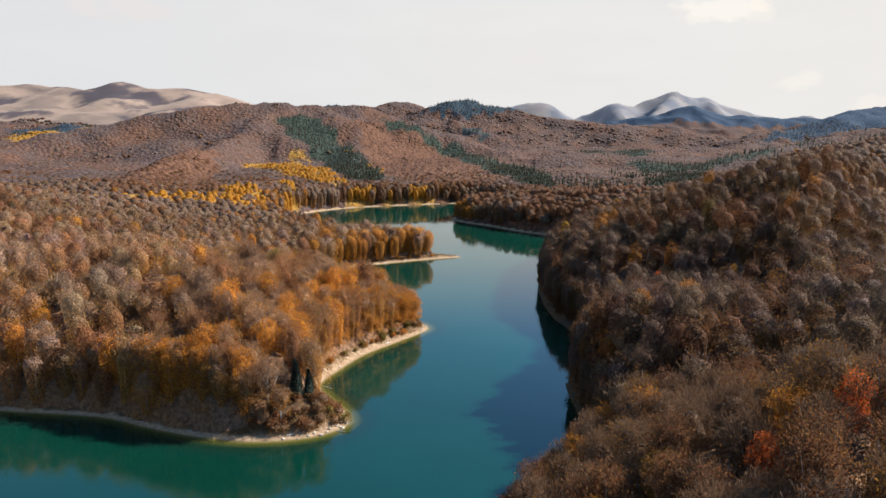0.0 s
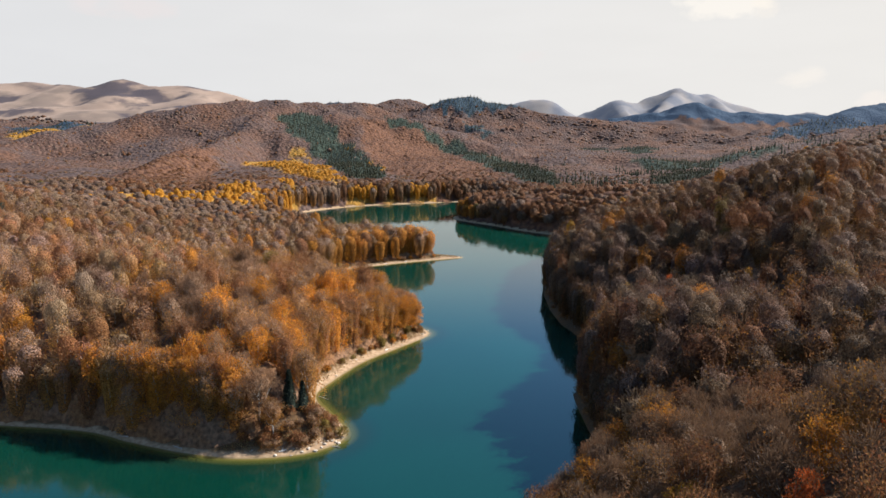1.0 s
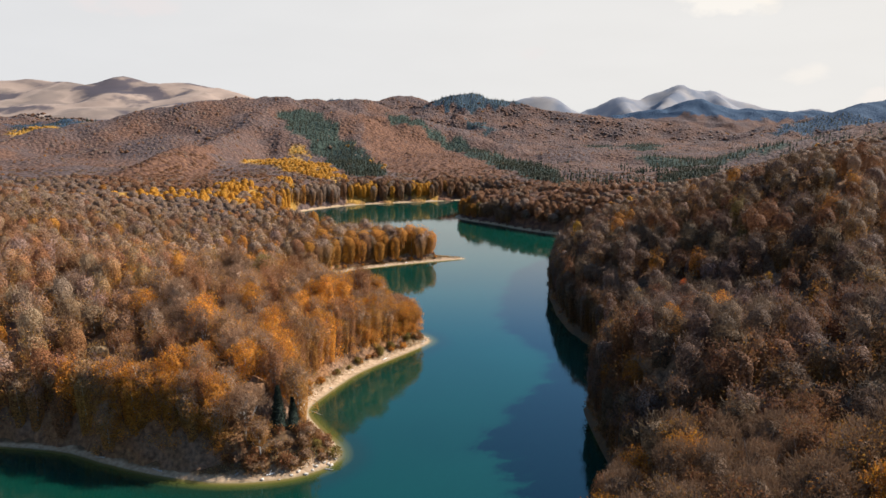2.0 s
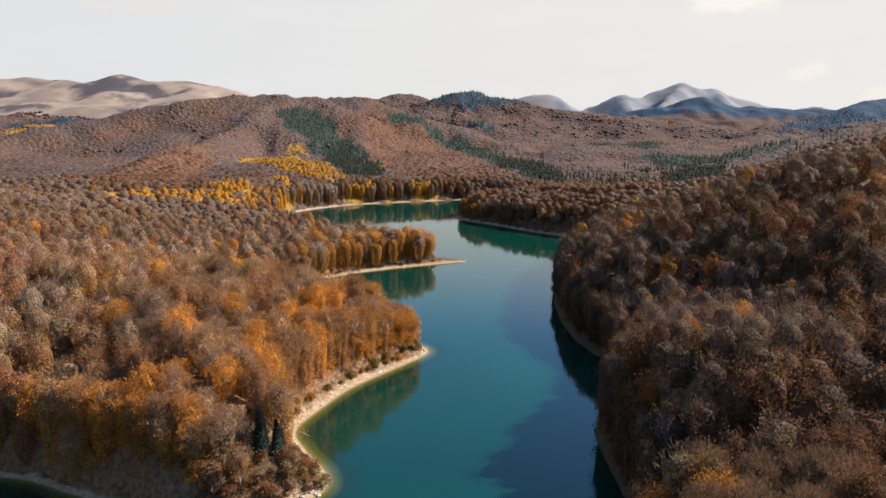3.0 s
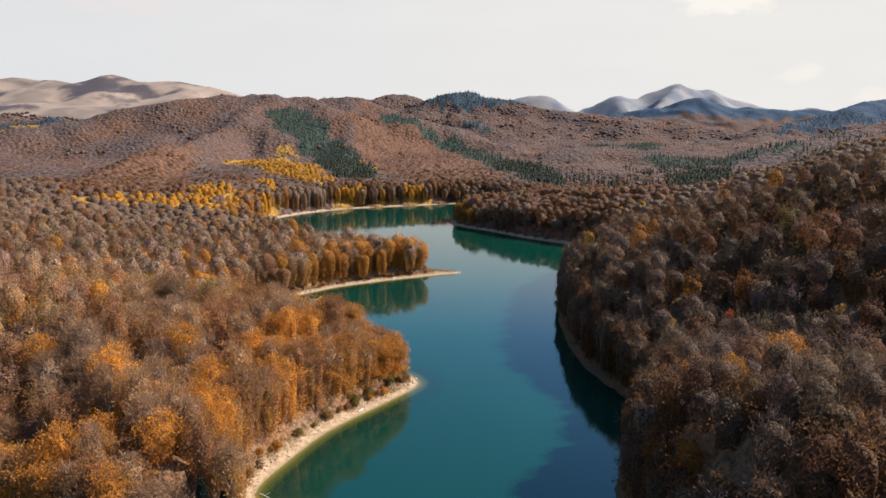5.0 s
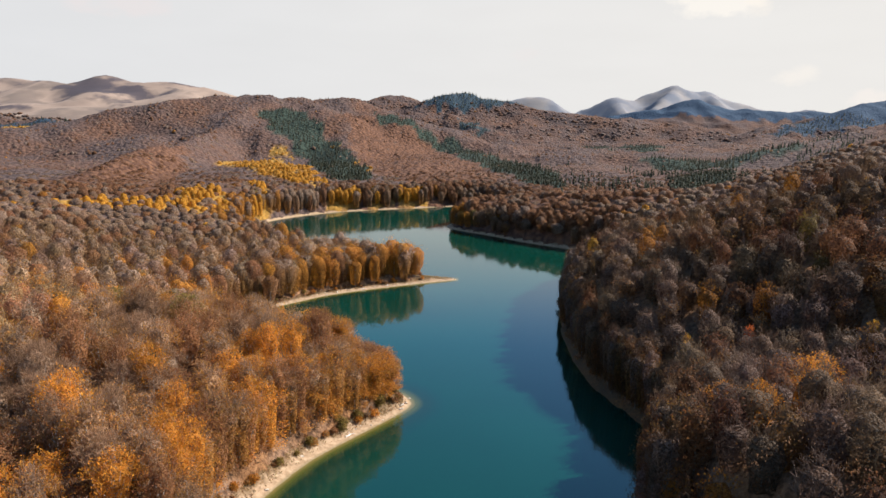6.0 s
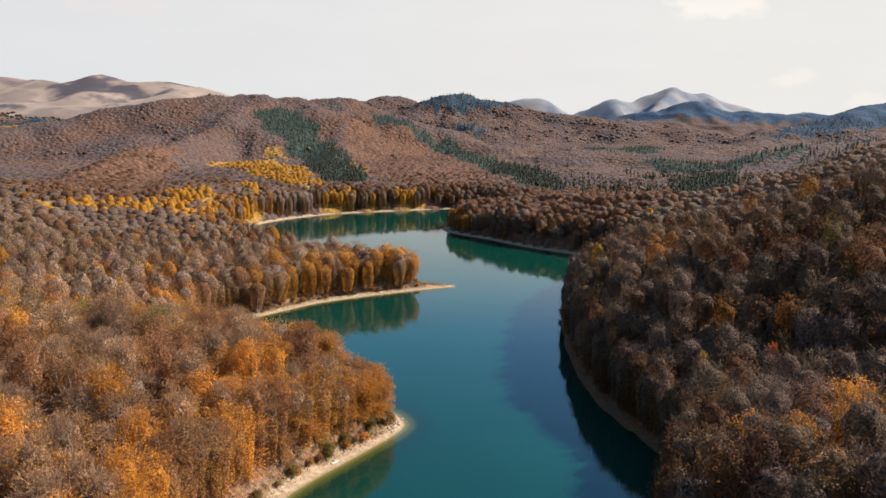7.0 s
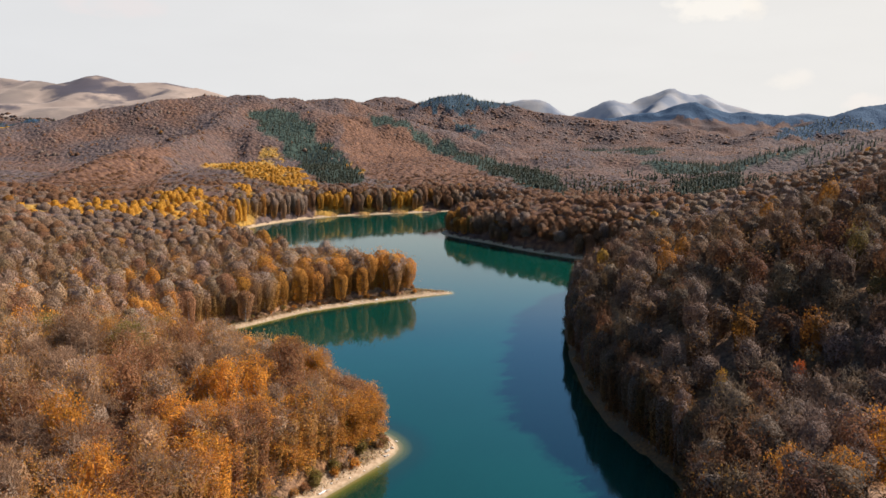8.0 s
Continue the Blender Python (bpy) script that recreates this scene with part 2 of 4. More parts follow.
# ---- the plan: shoreline and hills ----
SHORE_WEST = [(-620, 120), (-430, 172), (-300, 188), (-200, 182), (-123, 173), (-94, 169.5), (-79, 163.5), (-63, 158), (-48, 155.5),
              (-34, 158), (-25.5, 165), (-26, 173), (-33, 184), (-37.5, 194), (-34, 206), (-27, 222), (-16, 237), (-8.5, 247),
              (-5, 254), (-8, 261), (-16, 266), (-38, 276), (-62, 292), (-77, 312), (-78, 335), (-66, 350), (-56, 361),
              (-46, 371), (-25, 384), (0, 396.5), (13, 403.5), (0, 408), (-14, 414), (-42, 432), (-76, 458), (-108, 492)]
SHORE_NORTH = [(-130, 522), (-135, 545), (-131, 575), (-115, 608), (-90, 637), (-60, 655), (-17, 673), (11, 685), (45, 690), (62, 660),
               (48, 622), (20, 598), (8, 572), (16, 554), (38, 531), (57, 508), (72, 494), (88, 480), (100, 468)]
SHORE_EAST = [(104, 448), (92, 424), (70, 402), (57, 370), (50.5, 335), (46.5, 290), (49.5, 262), (55, 243), (54, 228), (45.5, 211),
              (39.5, 195), (38.5, 180), (38.5, 160), (31, 136), (14, 111), (5, 92), (-12, 70), (-50, 42), (-120, 25), (-260, 30),
              (-430, 60), (-620, 70)]


def smooth_loop(points, steps):
    """A closed Catmull-Rom curve through the points."""
    p = np.array(points, float)
    a, b, c, e = np.roll(p, 1, 0), p, np.roll(p, -1, 0), np.roll(p, -2, 0)
    out = []
    for k in range(steps):
        t = k / steps
        out.append(0.5 * (2 * b + (c - a) * t + (2 * a - 5 * b + 4 * c - e) * t * t + (3 * b - a - 3 * c + e) * t**3))
    return np.stack(out, 1).reshape(-1, 2)


SHORE = smooth_loop(SHORE_WEST + SHORE_NORTH + SHORE_EAST, 4)


def shore_distance(x, y):
    """Metres from the shoreline: positive on land, negative in the lake."""
    x, y = np.ravel(x).astype(float), np.ravel(y).astype(float)
    out = np.empty(len(x))
    a, b = SHORE, np.roll(SHORE, -1, 0)
    ab = b - a
    for i in range(0, len(x), 8000):
        px, py = x[i:i + 8000, None], y[i:i + 8000, None]
        t = np.clip(((px - a[:, 0]) * ab[:, 0] + (py - a[:, 1]) * ab[:, 1]) / (ab**2).sum(1), 0, 1)
        dist = np.sqrt(((px - a[:, 0] - t * ab[:, 0])**2 + (py - a[:, 1] - t * ab[:, 1])**2).min(1))
        cross = (a[:, 1] > py) != (b[:, 1] > py)
        where = a[:, 0] + (py - a[:, 1]) / np.where(ab[:, 1] == 0, 1e-9, ab[:, 1]) * ab[:, 0]
        inside = ((cross & (px < where)).sum(1) % 2) == 1
        out[i:i + 8000] = np.where(inside, -dist, dist)
    return out


# east, north, height, half width along, half width across, turn in degrees of the long axis from east
HILLS_NEAR = [(-75, 205, 16.8, 60, 45, 0), (-150, 250, 4.2, 70, 60, 30), (-290, 330, 29.1, 120, 90, 100), (-130, 430, -5.7, 90, 60, 0),
              (60, 185, 18.4, 40, 35, 0), (100, 190, -58.7, 45, 45, 0), (205, 290, 29.6, 75, 110, 95), (120, 400, -1.3, 60, 60, 0),
              (300, 480, 27.4, 120, 100, 40), (60, 90, -7.5, 60, 70, 90), (180, 120, 108.2, 110, 90, 40), (38, 66, 1.8, 26, 24, 0),
              (82, 254, -11.3, 34, 16, 15), (80, 118, -27.6, 28, 22, 0), (120, 310, -4.5, 35, 30, 0),
              (-46, 270, 5.5, 24, 15, 20), (90, 368, 7, 26, 34, 20), (148, 390, -5, 38, 55, 30), (102, 252, 6.5, 20, 14, 20), (130, 317, 7, 22, 15, 0), (142, 262, -8, 14, 14, 0),
              (420, 780, -38.6, 170, 160, 60), (150, 640, -26.1, 80, 60, 0), (600, 700, 108.7, 220, 200, 60),
              (38, 622, 11, 26, 20, 30), (82, 562, 10, 26, 18, -30), (130, 520, 8, 24, 22, 0)]
# fall of the slopes, then the crest line as east, north, height
RIDGES = [
    (0.36, [(-603, 916, 21), (-613, 999, 30), (-569, 1063, 44), (-510, 1117, 61), (-471, 1129, 70), (-422, 1141, 79), (-379, 1172, 85), (-324, 1204, 88), (-270, 1215, 96), (-219, 1245, 90), (-144, 1274, 84)]),  # west crest
    (0.62, [(-270, 1215, 96), (-290, 1128, 68), (-300, 1053, 46), (-299, 959, 33), (-289, 856, 30), (-286, 764, 27), (-293, 711, 19), (-303, 675, 12), (-313, 642, 3), (-324, 616, -3), (-332, 601, -5)]),  # spur
    (0.34, [(-219, 1245, 90), (-175, 1148, 64), (-136, 1061, 36), (-96, 913, 8)]),  # south face
    (0.33, [(-144, 1274, 84), (-64, 1261, 70), (15, 1216, 46), (102, 1118, 16), (154, 953, 7)]),  # east spur
    (0.30, [(-497, 2194, 101), (-393, 2195, 107), (-323, 2197, 116), (-253, 2194, 105), (-145, 2199, 129), (-70, 2194, 106), (9, 2090, 95)]),  # knobs
    (0.30, [(-58, 2092, 102), (8, 2095, 119), (75, 2098, 131), (139, 2054, 115), (261, 1988, 91), (472, 1881, 65), (605, 1828, 53), (739, 1670, 26), (767, 1513, 4)]),  # dark hill
    (0.22, [(103, 902, 9), (162, 954, 12), (268, 933, 10), (297, 851, 7)]),  # low shelf
    (0.26, [(664, 3000, 60), (760, 3003, 78), (905, 3010, 109), (977, 3010, 110), (1085, 3017, 146), (1138, 2993, 132), (1244, 2958, 109), (1432, 2906, 103), (1618, 2904, 95)]),  # blue hill
    (0.28, [(862, 1975, 25), (998, 2030, 50), (1189, 2089, 90), (1335, 2146, 125), (1563, 2204, 158), (2039, 2310, 183)]),  # right ridge
    (0.28, [(685, 964, 62), (561, 922, 56), (475, 879, 43), (405, 846, 34), (326, 813, 19), (277, 780, 8)]),  # pink ridge
    (0.26, [(-2256, 2615, 182), (-1825, 2596, 192), (-1619, 2599, 206), (-1537, 2600, 210), (-1401, 2576, 194), (-1279, 2575, 187), (-1228, 2578, 203), (-1177, 2579, 210), (-1115, 2576, 196), (-927, 2566, 193), (-822, 2553, 179), (-737, 2538, 155), (-664, 2523, 130)]),  # plateau
    (0.22, [(-1401, 2576, 194), (-1356, 2352, 140), (-1323, 2171, 101), (-1370, 2034, 74)]),  # pasture rib
    (0.22, [(-1177, 2579, 210), (-1113, 2354, 150), (-1081, 2171, 102)]),  # pasture rib2
    (0.22, [(-927, 2566, 193), (-832, 2352, 143), (-806, 2090, 103)]),  # pasture rib3
    (0.55, [(363, 4746, 150), (440, 4755, 195), (554, 4760, 219), (669, 4763, 235), (765, 4759, 216), (861, 4747, 153), (907, 4740, 116)]),  # west peak
    (0.50, [(880, 4839, 101), (1025, 4800, 166), (1147, 4758, 212), (1204, 4761, 227), (1334, 4808, 207), (1426, 4867, 251), (1582, 4878, 305), (1652, 4880, 317), (1699, 4873, 283), (1875, 4923, 279), (1994, 4914, 229), (2152, 4907, 195), (2271, 4901, 165), (2429, 4898, 147), (2607, 4901, 168), (2745, 4896, 137)]),  # main peak
    (0.50, [(1652, 4880, 317), (1428, 4500, 196), (1310, 4335, 133)]),  # peak rib
    (0.50, [(1204, 4761, 227), (1176, 4492, 152)]),  # peak rib2
    (0.50, [(1875, 4923, 279), (1847, 4547, 175)]),  # peak rib3
]


def hill_sum(x, y):
    total = np.zeros_like(x)
    for east, north, height, along, across, turn in HILLS_NEAR:
        c, s = math.cos(math.radians(turn)), math.sin(math.radians(turn))
        u, v = (x - east) * c + (y - north) * s, -(x - east) * s + (y - north) * c
        r = (u / along)**2 + (v / across)**2
        total += height * np.exp(-0.5 * r)
    return total


def ridge_height(x, y):
    """The far hills: each falls away on both sides of its crest, with ribs and gullies down its slopes."""
    total = np.full(len(x), 2.0)
    large = np.clip(y / 1000, 0.8, 4)
    blunt = np.where(y > 3600, 14, 18 * large)
    for k, (fall, crest) in enumerate(RIDGES):
        best, along = np.full(len(x), -1e4), 0.0
        for (ax, ay, ah), (bx, by, bh) in zip(crest[:-1], crest[1:]):
            dx, dy = bx - ax, by - ay
            span = math.hypot(dx, dy)
            t = np.clip(((x - ax) * dx + (y - ay) * dy) / span**2, 0, 1)
            off = np.hypot(x - ax - t * dx, y - ay - t * dy)
            s = along + t * span
            rib = np.abs(np.sin(s * 0.024 / large + 1.1 * np.sin(off * 0.011 / large + k) + 1.7 * k)) + 0.45 * np.abs(np.sin(s * 0.061 / large + 2 * np.sin(off * 0.02 / large) + k)) + 0.25 * np.abs(np.sin(s * 0.13 / large + 3 * np.sin(off * 0.031 / large)))
            h = ah + t * (bh - ah) - fall * (np.sqrt(off**2 + blunt**2) - blunt) - np.minimum(off * np.where(y > 3600, 0.24, 0.12), 12 * large**0.8) * rib
            best = np.maximum(best, h)
            along += span
        soft = 3.0 * large
        top = np.maximum(total, best)
        total = top + soft * np.log(np.exp((total - top) / soft) + np.exp((best - top) / soft)) * (np.abs(total - best) < 8 * soft)
    return total


def ripple(x, y):
    """Uneven ground at several sizes, without a library."""
    r = np.sin(x * 0.021 + 1.3 * np.sin(y * 0.013)) * np.cos(y * 0.024 + 1.1 * np.sin(x * 0.011 + 2))
    r += 0.5 * np.sin(x * 0.057 + 1.7 * np.sin(y * 0.041 + 1)) * np.cos(y * 0.049 + x * 0.013)
    r += 0.22 * np.sin(x * 0.151 + 2 * np.sin(y * 0.11)) * np.cos(y * 0.137 + 1.5 * np.sin(x * 0.07))
    return r


def ground_height(x, y, d=None):
    x, y = np.ravel(x).astype(float), np.ravel(y).astype(float)
    d = shore_distance(x, y) if d is None else d
    land = np.clip(d, 0, None)
    beach = 0.24 * np.minimum(land, 7) + 0.03 * np.clip(land - 7, 0, 40)
    steep = np.clip((x - 10) / 20, 0, 1) * np.clip((y - 150) / 30, 0, 1) * np.clip((420 - y) / 40, 0, 1)
    rise = 1 - np.exp(-np.clip(land - 3 + 2.4 * steep, 0, None) / (28 - 15 * steep))
    far = np.clip((np.hypot(x, y - 60) - 350) / 900, 0, 1)
    hills, ridges = hill_sum(x, y), ridge_height(x, y)
    over = np.maximum(hills, ridges) + 4 * np.exp(-np.abs(hills - ridges) / 8)
    over = np.where(y > 560, over, hills + np.clip((y - 480) / 80, 0, 1) * (over - hills))
    # cuts down the unseen hillside farther east so that sunlight passes over it
    shelf = 1.1 * np.clip(x - 0.62 * (y + 8) + 22 * np.clip((340 - y) / 40, 0, 1) * np.clip((y - 180) / 40, 0, 1), 0, None) * np.clip((420 - y) / 100, 0, 1) * np.clip((y + 60) / 80, 0, 1)
    h = beach + rise * (over - np.minimum(shelf, 88) + (1.6 + 5 * far) * ripple(x, y))
    return np.where(d < 0, np.maximum(0.28 * d, -7), np.maximum(h, 0.05 + 0.1 * np.minimum(land, 7)))


# ---- ground and lake ----
def fast_mesh(name, verts, faces, corners, mats, smooth=False):
    """A mesh from arrays: faces is a flat array of vertex numbers, each face with the same count of corners."""
    me = bpy.data.meshes.new(name)
    verts, faces = np.asarray(verts, np.float32), np.asarray(faces, np.int32).ravel()
    count = len(faces) // corners
    me.vertices.add(len(verts))
    me.vertices.foreach_set("co", verts.ravel())
    me.loops.add(len(faces))
    me.loops.foreach_set("vertex_index", faces)
    me.polygons.add(count)
    me.polygons.foreach_set("loop_start", np.arange(count, dtype=np.int32) * corners)
    me.polygons.foreach_set("loop_total", np.full(count, corners, np.int32))
    me.polygons.foreach_set("use_smooth", np.full(count, smooth, bool))
    me.update(calc_edges=True)
    for m in mats:
        me.materials.append(m)
    return me


def put_float(me, name, values):
    me.attributes.new(name, "FLOAT", "POINT").data.foreach_set("value", np.asarray(values, np.float32))


def spaced(centre_from, centre_to, step, low, high, growth, most=60):
    """Grid lines: even steps in the middle, growing ones towards both ends."""
    mid = list(np.arange(centre_from, centre_to + 0.1, step))
    s = step
    while mid[-1] < high:
        s = min(s * growth, most)
        mid.append(mid[-1] + s)
    s = step
    while mid[0] > low:
        s = min(s * growth, most)
        mid.insert(0, mid[0] - s)
    return np.array(mid)


def sheet(xs, ys):
    gx, gy = np.meshgrid(xs, ys)
    idx = np.arange(len(xs) * len(ys)).reshape(len(ys), len(xs))
    quads = np.stack([idx[:-1, :-1], idx[:-1, 1:], idx[1:, 1:], idx[1:, :-1]], -1).reshape(-1)
    return gx.ravel(), gy.ravel(), quads


def pasture_share(x, y, z):
    """Bare grazed upland on the far western plateau."""
    return np.clip((y - 1930 + 60 * np.sin(x * 0.006)) / 90, 0, 1) * np.clip((-x - 520) / 60, 0, 1)


def crag_share(x, y, z):
    return np.clip((y - 3300) / 300, 0, 1)


STANDING_OUT = [(80, 210), (75, 206), (56, 198), (60, 192), (81, 242), (68, 250), (84, 216), (66, 244), (88, 214), (103, 228), (41, 75), (50, 86), (55, 80), (46, 92),
                (-39.5, 168), (-38, 178), (-46, 164), (-42, 161.5)]
CLEARINGS = [(6, 404, 15), (-7, 256, 5), (-27, 164, 5)]
# plantations, pastures and richer-coloured woods, as outlines on the plan
CONIFERS = [
    [(-265, 1153), (-244, 1179), (-214, 1165), (-166, 1091), (-105, 930), (-65, 769), (-64, 696), (-101, 712), (-170, 969), (-213, 1031), (-260, 1110)],
    [(-116, 1238), (-93, 1255), (-23, 1193), (42, 1147), (91, 998), (110, 798), (122, 724), (108, 646), (85, 695), (60, 802), (14, 1138), (-59, 1177)],
    [(45, 1880), (84, 1891), (128, 1775), (106, 1761)],
    [(-60, 2059), (8, 2140), (74, 2140), (138, 2080), (250, 1995), (150, 1984), (102, 1958), (24, 1982)],
    [(-360, 2160), (-260, 2160), (-260, 2230), (-360, 2230)],
    [(295, 1450), (358, 1518), (300, 1250), (250, 1230)],
    [(371, 1498), (471, 1613), (400, 1300), (350, 1220)],
    [(255, 912), (349, 993), (345, 900), (439, 890), (480, 900), (396, 827), (346, 800), (304, 787), (251, 875)],
    [(222, 720), (297, 754), (250, 640), (198, 618), (199, 651)],
    [(-1190, 1900), (-1097, 1952), (-981, 1940), (-990, 1880), (-1143, 1825)],
    # the two far stands whose spruce takes on the painted haze blue
    [(680, 2940), (900, 2860), (1250, 2800), (1700, 2760), (1700, 3100), (1200, 3140), (700, 3100)],
    [(900, 1960), (1010, 1960), (1400, 1950), (2200, 2100), (2200, 2450), (1500, 2350), (1180, 2160)],
]
YELLOWS = [
    [(-239, 852), (-228, 928), (-217, 973), (-154, 879), (-99, 680), (-96, 650), (-120, 650), (-176, 745), (-219, 794)],
    [(-187, 578), (-178, 606), (-149, 585), (-132, 510), (-144, 495), (-170, 528)],
    [(-234, 501), (-173, 537), (-164, 500), (-222, 480)],
    [(-155, 663), (-130, 610), (-126, 572), (-132, 564)],
    [(-225, 1009), (-194, 991), (-189, 965), (-217, 991)],
    [(-95, 909), (-70, 806), (-69, 773), (-98, 900)],
    [(-158, 1038), (-125, 1001), (-126, 980)],
    [(-92, 662), (-66, 672), (-62, 654), (-83, 640)],
    [(-58, 676), (-40, 682), (-36, 664), (-54, 657)],
    [(-37, 684), (-12, 694), (-10, 678), (-34, 668)],
    [(-1143, 1824), (-960, 1900), (-940, 1850), (-1041, 1700)],
]
RUSSETS = [
    [(-330, 600), (-316, 647), (-318, 706), (-300, 790), (-285, 840), (-262, 800), (-235, 700), (-181, 549), (-234, 505)],
    [(5, 590), (20, 650), (60, 690), (190, 640), (150, 500), (90, 470), (40, 540)],
    [(-155, 1205), (-90, 1216), (-4, 1147), (51, 859), (64, 703), (-12, 683), (-64, 793), (-116, 1025)],
]


def in_patches(x, y, patches):
    """Whether a place lies inside one of the outlines, with an uneven edge."""
    hit = np.zeros(len(x), bool)
    large = np.clip(y / 800, 0.5, 2.5)
    px, py = x + large * (5 * np.sin(y * 0.09) + 3 * np.sin(x * 0.21 + 1)), y + large * (6 * np.sin(x * 0.08 + 2) + 4 * np.sin(x * 0.19))
    for outline in patches:
        odd = np.zeros(len(x), bool)
        for (ax, ay), (bx, by) in zip(outline, outline[1:] + outline[:1]):
            if ay != by:
                odd ^= ((ay > py) != (by > py)) & (px < ax + (py - ay) / (by - ay) * (bx - ax))
        hit |= odd
    return hit


def front_shore(x, y):
    """The shaded southern shore of the headland, where the wood comes close to the water."""
    return np.clip((-42 - x) / 14, 0, 1) * np.clip((212 - y) / 20, 0, 1)


def build_ground():
    xs, ys = spaced(-150, 115, 2.9, -3900, 3900, 1.05, 40), spaced(60, 430, 2.9, -900, 5300, 1.04, 36)
    x, y, quads = sheet(xs, ys)
    d = shore_distance(x, y)
    z = ground_height(x, y, d)
    me = fast_mesh("ground", np.stack([x, y, z], 1), quads, 4, [GROUND], True)
    put_float(me, "shore", np.clip(d * (1 + 0.9 * front_shore(x, y)), -20, 60))
    put_float(me, "pasture", pasture_share(x, y, z))
    put_float(me, "sandy", 1 - np.clip((x - 22) / 8, 0, 1) * np.clip((y - 20) / 20, 0, 1) * np.clip((480 - y) / 20, 0, 1))
    put_float(me, "crag", crag_share(x, y, z))
    tagged(new("ground", me), "wooded hills with leaf litter, pale shore strips and bare uplands", "ground", kind="structure")
    xs, ys = spaced(-90, 60, 2.0, -640, 135, 1.06), spaced(140, 420, 2.0, 5, 720, 1.05)
    x, y, quads = sheet(xs, ys)
    me = fast_mesh("lake_water", np.stack([x, y, 0 * x], 1), quads, 4, [WATER], True)
    put_float(me, "depth", np.clip(-shore_distance(x, y) * np.where((x > 12) & (y < 440), 5.0, 1.0), -1, 40))
    tagged(new("water", me), "calm teal reservoir water with green shallows along the shore", "lake", kind="structure")


build_ground()


# ---- trees: shapes ----
TWIG = np.array([(0.230, 0.146, 0.094), (0.245, 0.160, 0.106), (0.215, 0.126, 0.074), (0.235, 0.136, 0.074)])
LEAF = {"bare": (0.26, 0.125, 0.044), "mixed": (0.34, 0.155, 0.036), "rust": (0.24, 0.105, 0.044), "orange": (0.46, 0.180, 0.022),
        "yellow": (0.50, 0.25, 0.03), "red": (0.50, 0.105, 0.02), "olive": (0.19, 0.135, 0.034), "conifer": (0.034, 0.050, 0.037)}
LEAFY = {"bare": 0.54, "mixed": 0.84, "rust": 1.5, "orange": 1.5, "yellow": 1.5, "red": 1.5, "olive": 1.5}


def unit(v):
    return v / np.maximum(np.linalg.norm(v, axis=-1, keepdims=True), 1e-6)


def blades(rng, base, way, length, width, fan):
    """One slender triangle each: a spray of twigs or leaves from base along way, wide at its end where fan is set."""
    side = unit(np.cross(way, rng.normal(size=way.shape))) * (width[:, None] / 2)
    end = base + way * length[:, None]
    near = np.where(fan[:, None], base, end)
    far = np.where(fan[:, None], end, base)
    return np.stack([near, far + side, far - side], 1)


def lumpy_dome(rng, low, height, radius, sides, rings, cone=False, flat=1.15):
    """Corners and triangles of an uneven closed crown mass: a round cap over a skirt that narrows towards the ground."""
    rows = []
    cap = min(radius * flat, (height - low) * 0.6)
    if cone:
        levels = [(low, 1.0), (height * 0.45, 0.6)]
    else:
        levels = [(low, 0.6)] + ([(low + (height - cap - low) * 0.5, 0.85)] if rings > 1 else []) + [(height - cap, 1.0)]
    for k in range(1, rings + 1):
        a = k / (rings + 1) * math.pi / 2
        levels.append((height - cap + cap * math.sin(a), math.cos(a)) if not cone else (height * (0.45 + 0.55 * k / (rings + 1)), 0.6 * (1 - k / (rings + 1))))
    for z, share in levels:
        ang = np.arange(sides) / sides * 2 * math.pi + rng.uniform(0, 2 * math.pi / sides)
        rr = radius * share * rng.uniform(0.80, 1.2, sides)
        rows.append(np.stack([rr * np.cos(ang), rr * np.sin(ang), z + rng.uniform(-0.22, 0.22, sides) * cap], 1))
    verts = np.concatenate(rows + [np.array([(0, 0, height)])])
    idx = np.arange(len(levels) * sides).reshape(len(levels), sides)
    a, b, c, e = idx[:-1], np.roll(idx[:-1], -1, 1), idx[1:], np.roll(idx[1:], -1, 1)
    tri = np.concatenate([np.stack([a, b, e], -1).reshape(-1, 3), np.stack([a, e, c], -1).reshape(-1, 3)])
    tip = np.stack([idx[-1], np.roll(idx[-1], -1), np.full(sides, len(verts) - 1)], 1)
    return verts, np.concatenate([tri, tip])


def prism(points, radii, sides, rng):
    """Triangles of a tapered, bent stem along the points."""
    ang = np.arange(sides) / sides * 2 * math.pi
    rows = []
    way = unit(points[-1] - points[0])
    u = unit(np.cross(way, np.array([0.31, 0.87, 0.11])))
    v = np.cross(way, u)
    for p, r in zip(points, radii):
        rows.append(p + r * (np.cos(ang)[:, None] * u + np.sin(ang)[:, None] * v))
    g = np.array(rows)
    a, b, c, e = g[:-1], np.roll(g[:-1], -1, 1), g[1:], np.roll(g[1:], -1, 1)
    return np.concatenate([np.stack([a, b, e], 2).reshape(-1, 3, 3), np.stack([a, e, c], 2).reshape(-1, 3, 3)])


def joined(pieces):
    """One set of corners, triangles and colours out of several."""
    verts, tris, cols, start = [], [], [], 0
    for v, t, c in pieces:
        verts.append(v), tris.append(t + start), cols.append(c)
        start += len(v)
    return np.concatenate(verts), np.concatenate(tris), np.concatenate(cols)


def solid(colour, share=1.0):
    """The colours with a fourth number: 1 for closed surfaces, 0 for masses of twigs with gaps between them."""
    return np.concatenate([colour, np.full((len(colour), 1), share)], 1)


def loose(tri, colour):
    return tri.reshape(-1, 3), np.arange(len(tri) * 3).reshape(-1, 3), colour


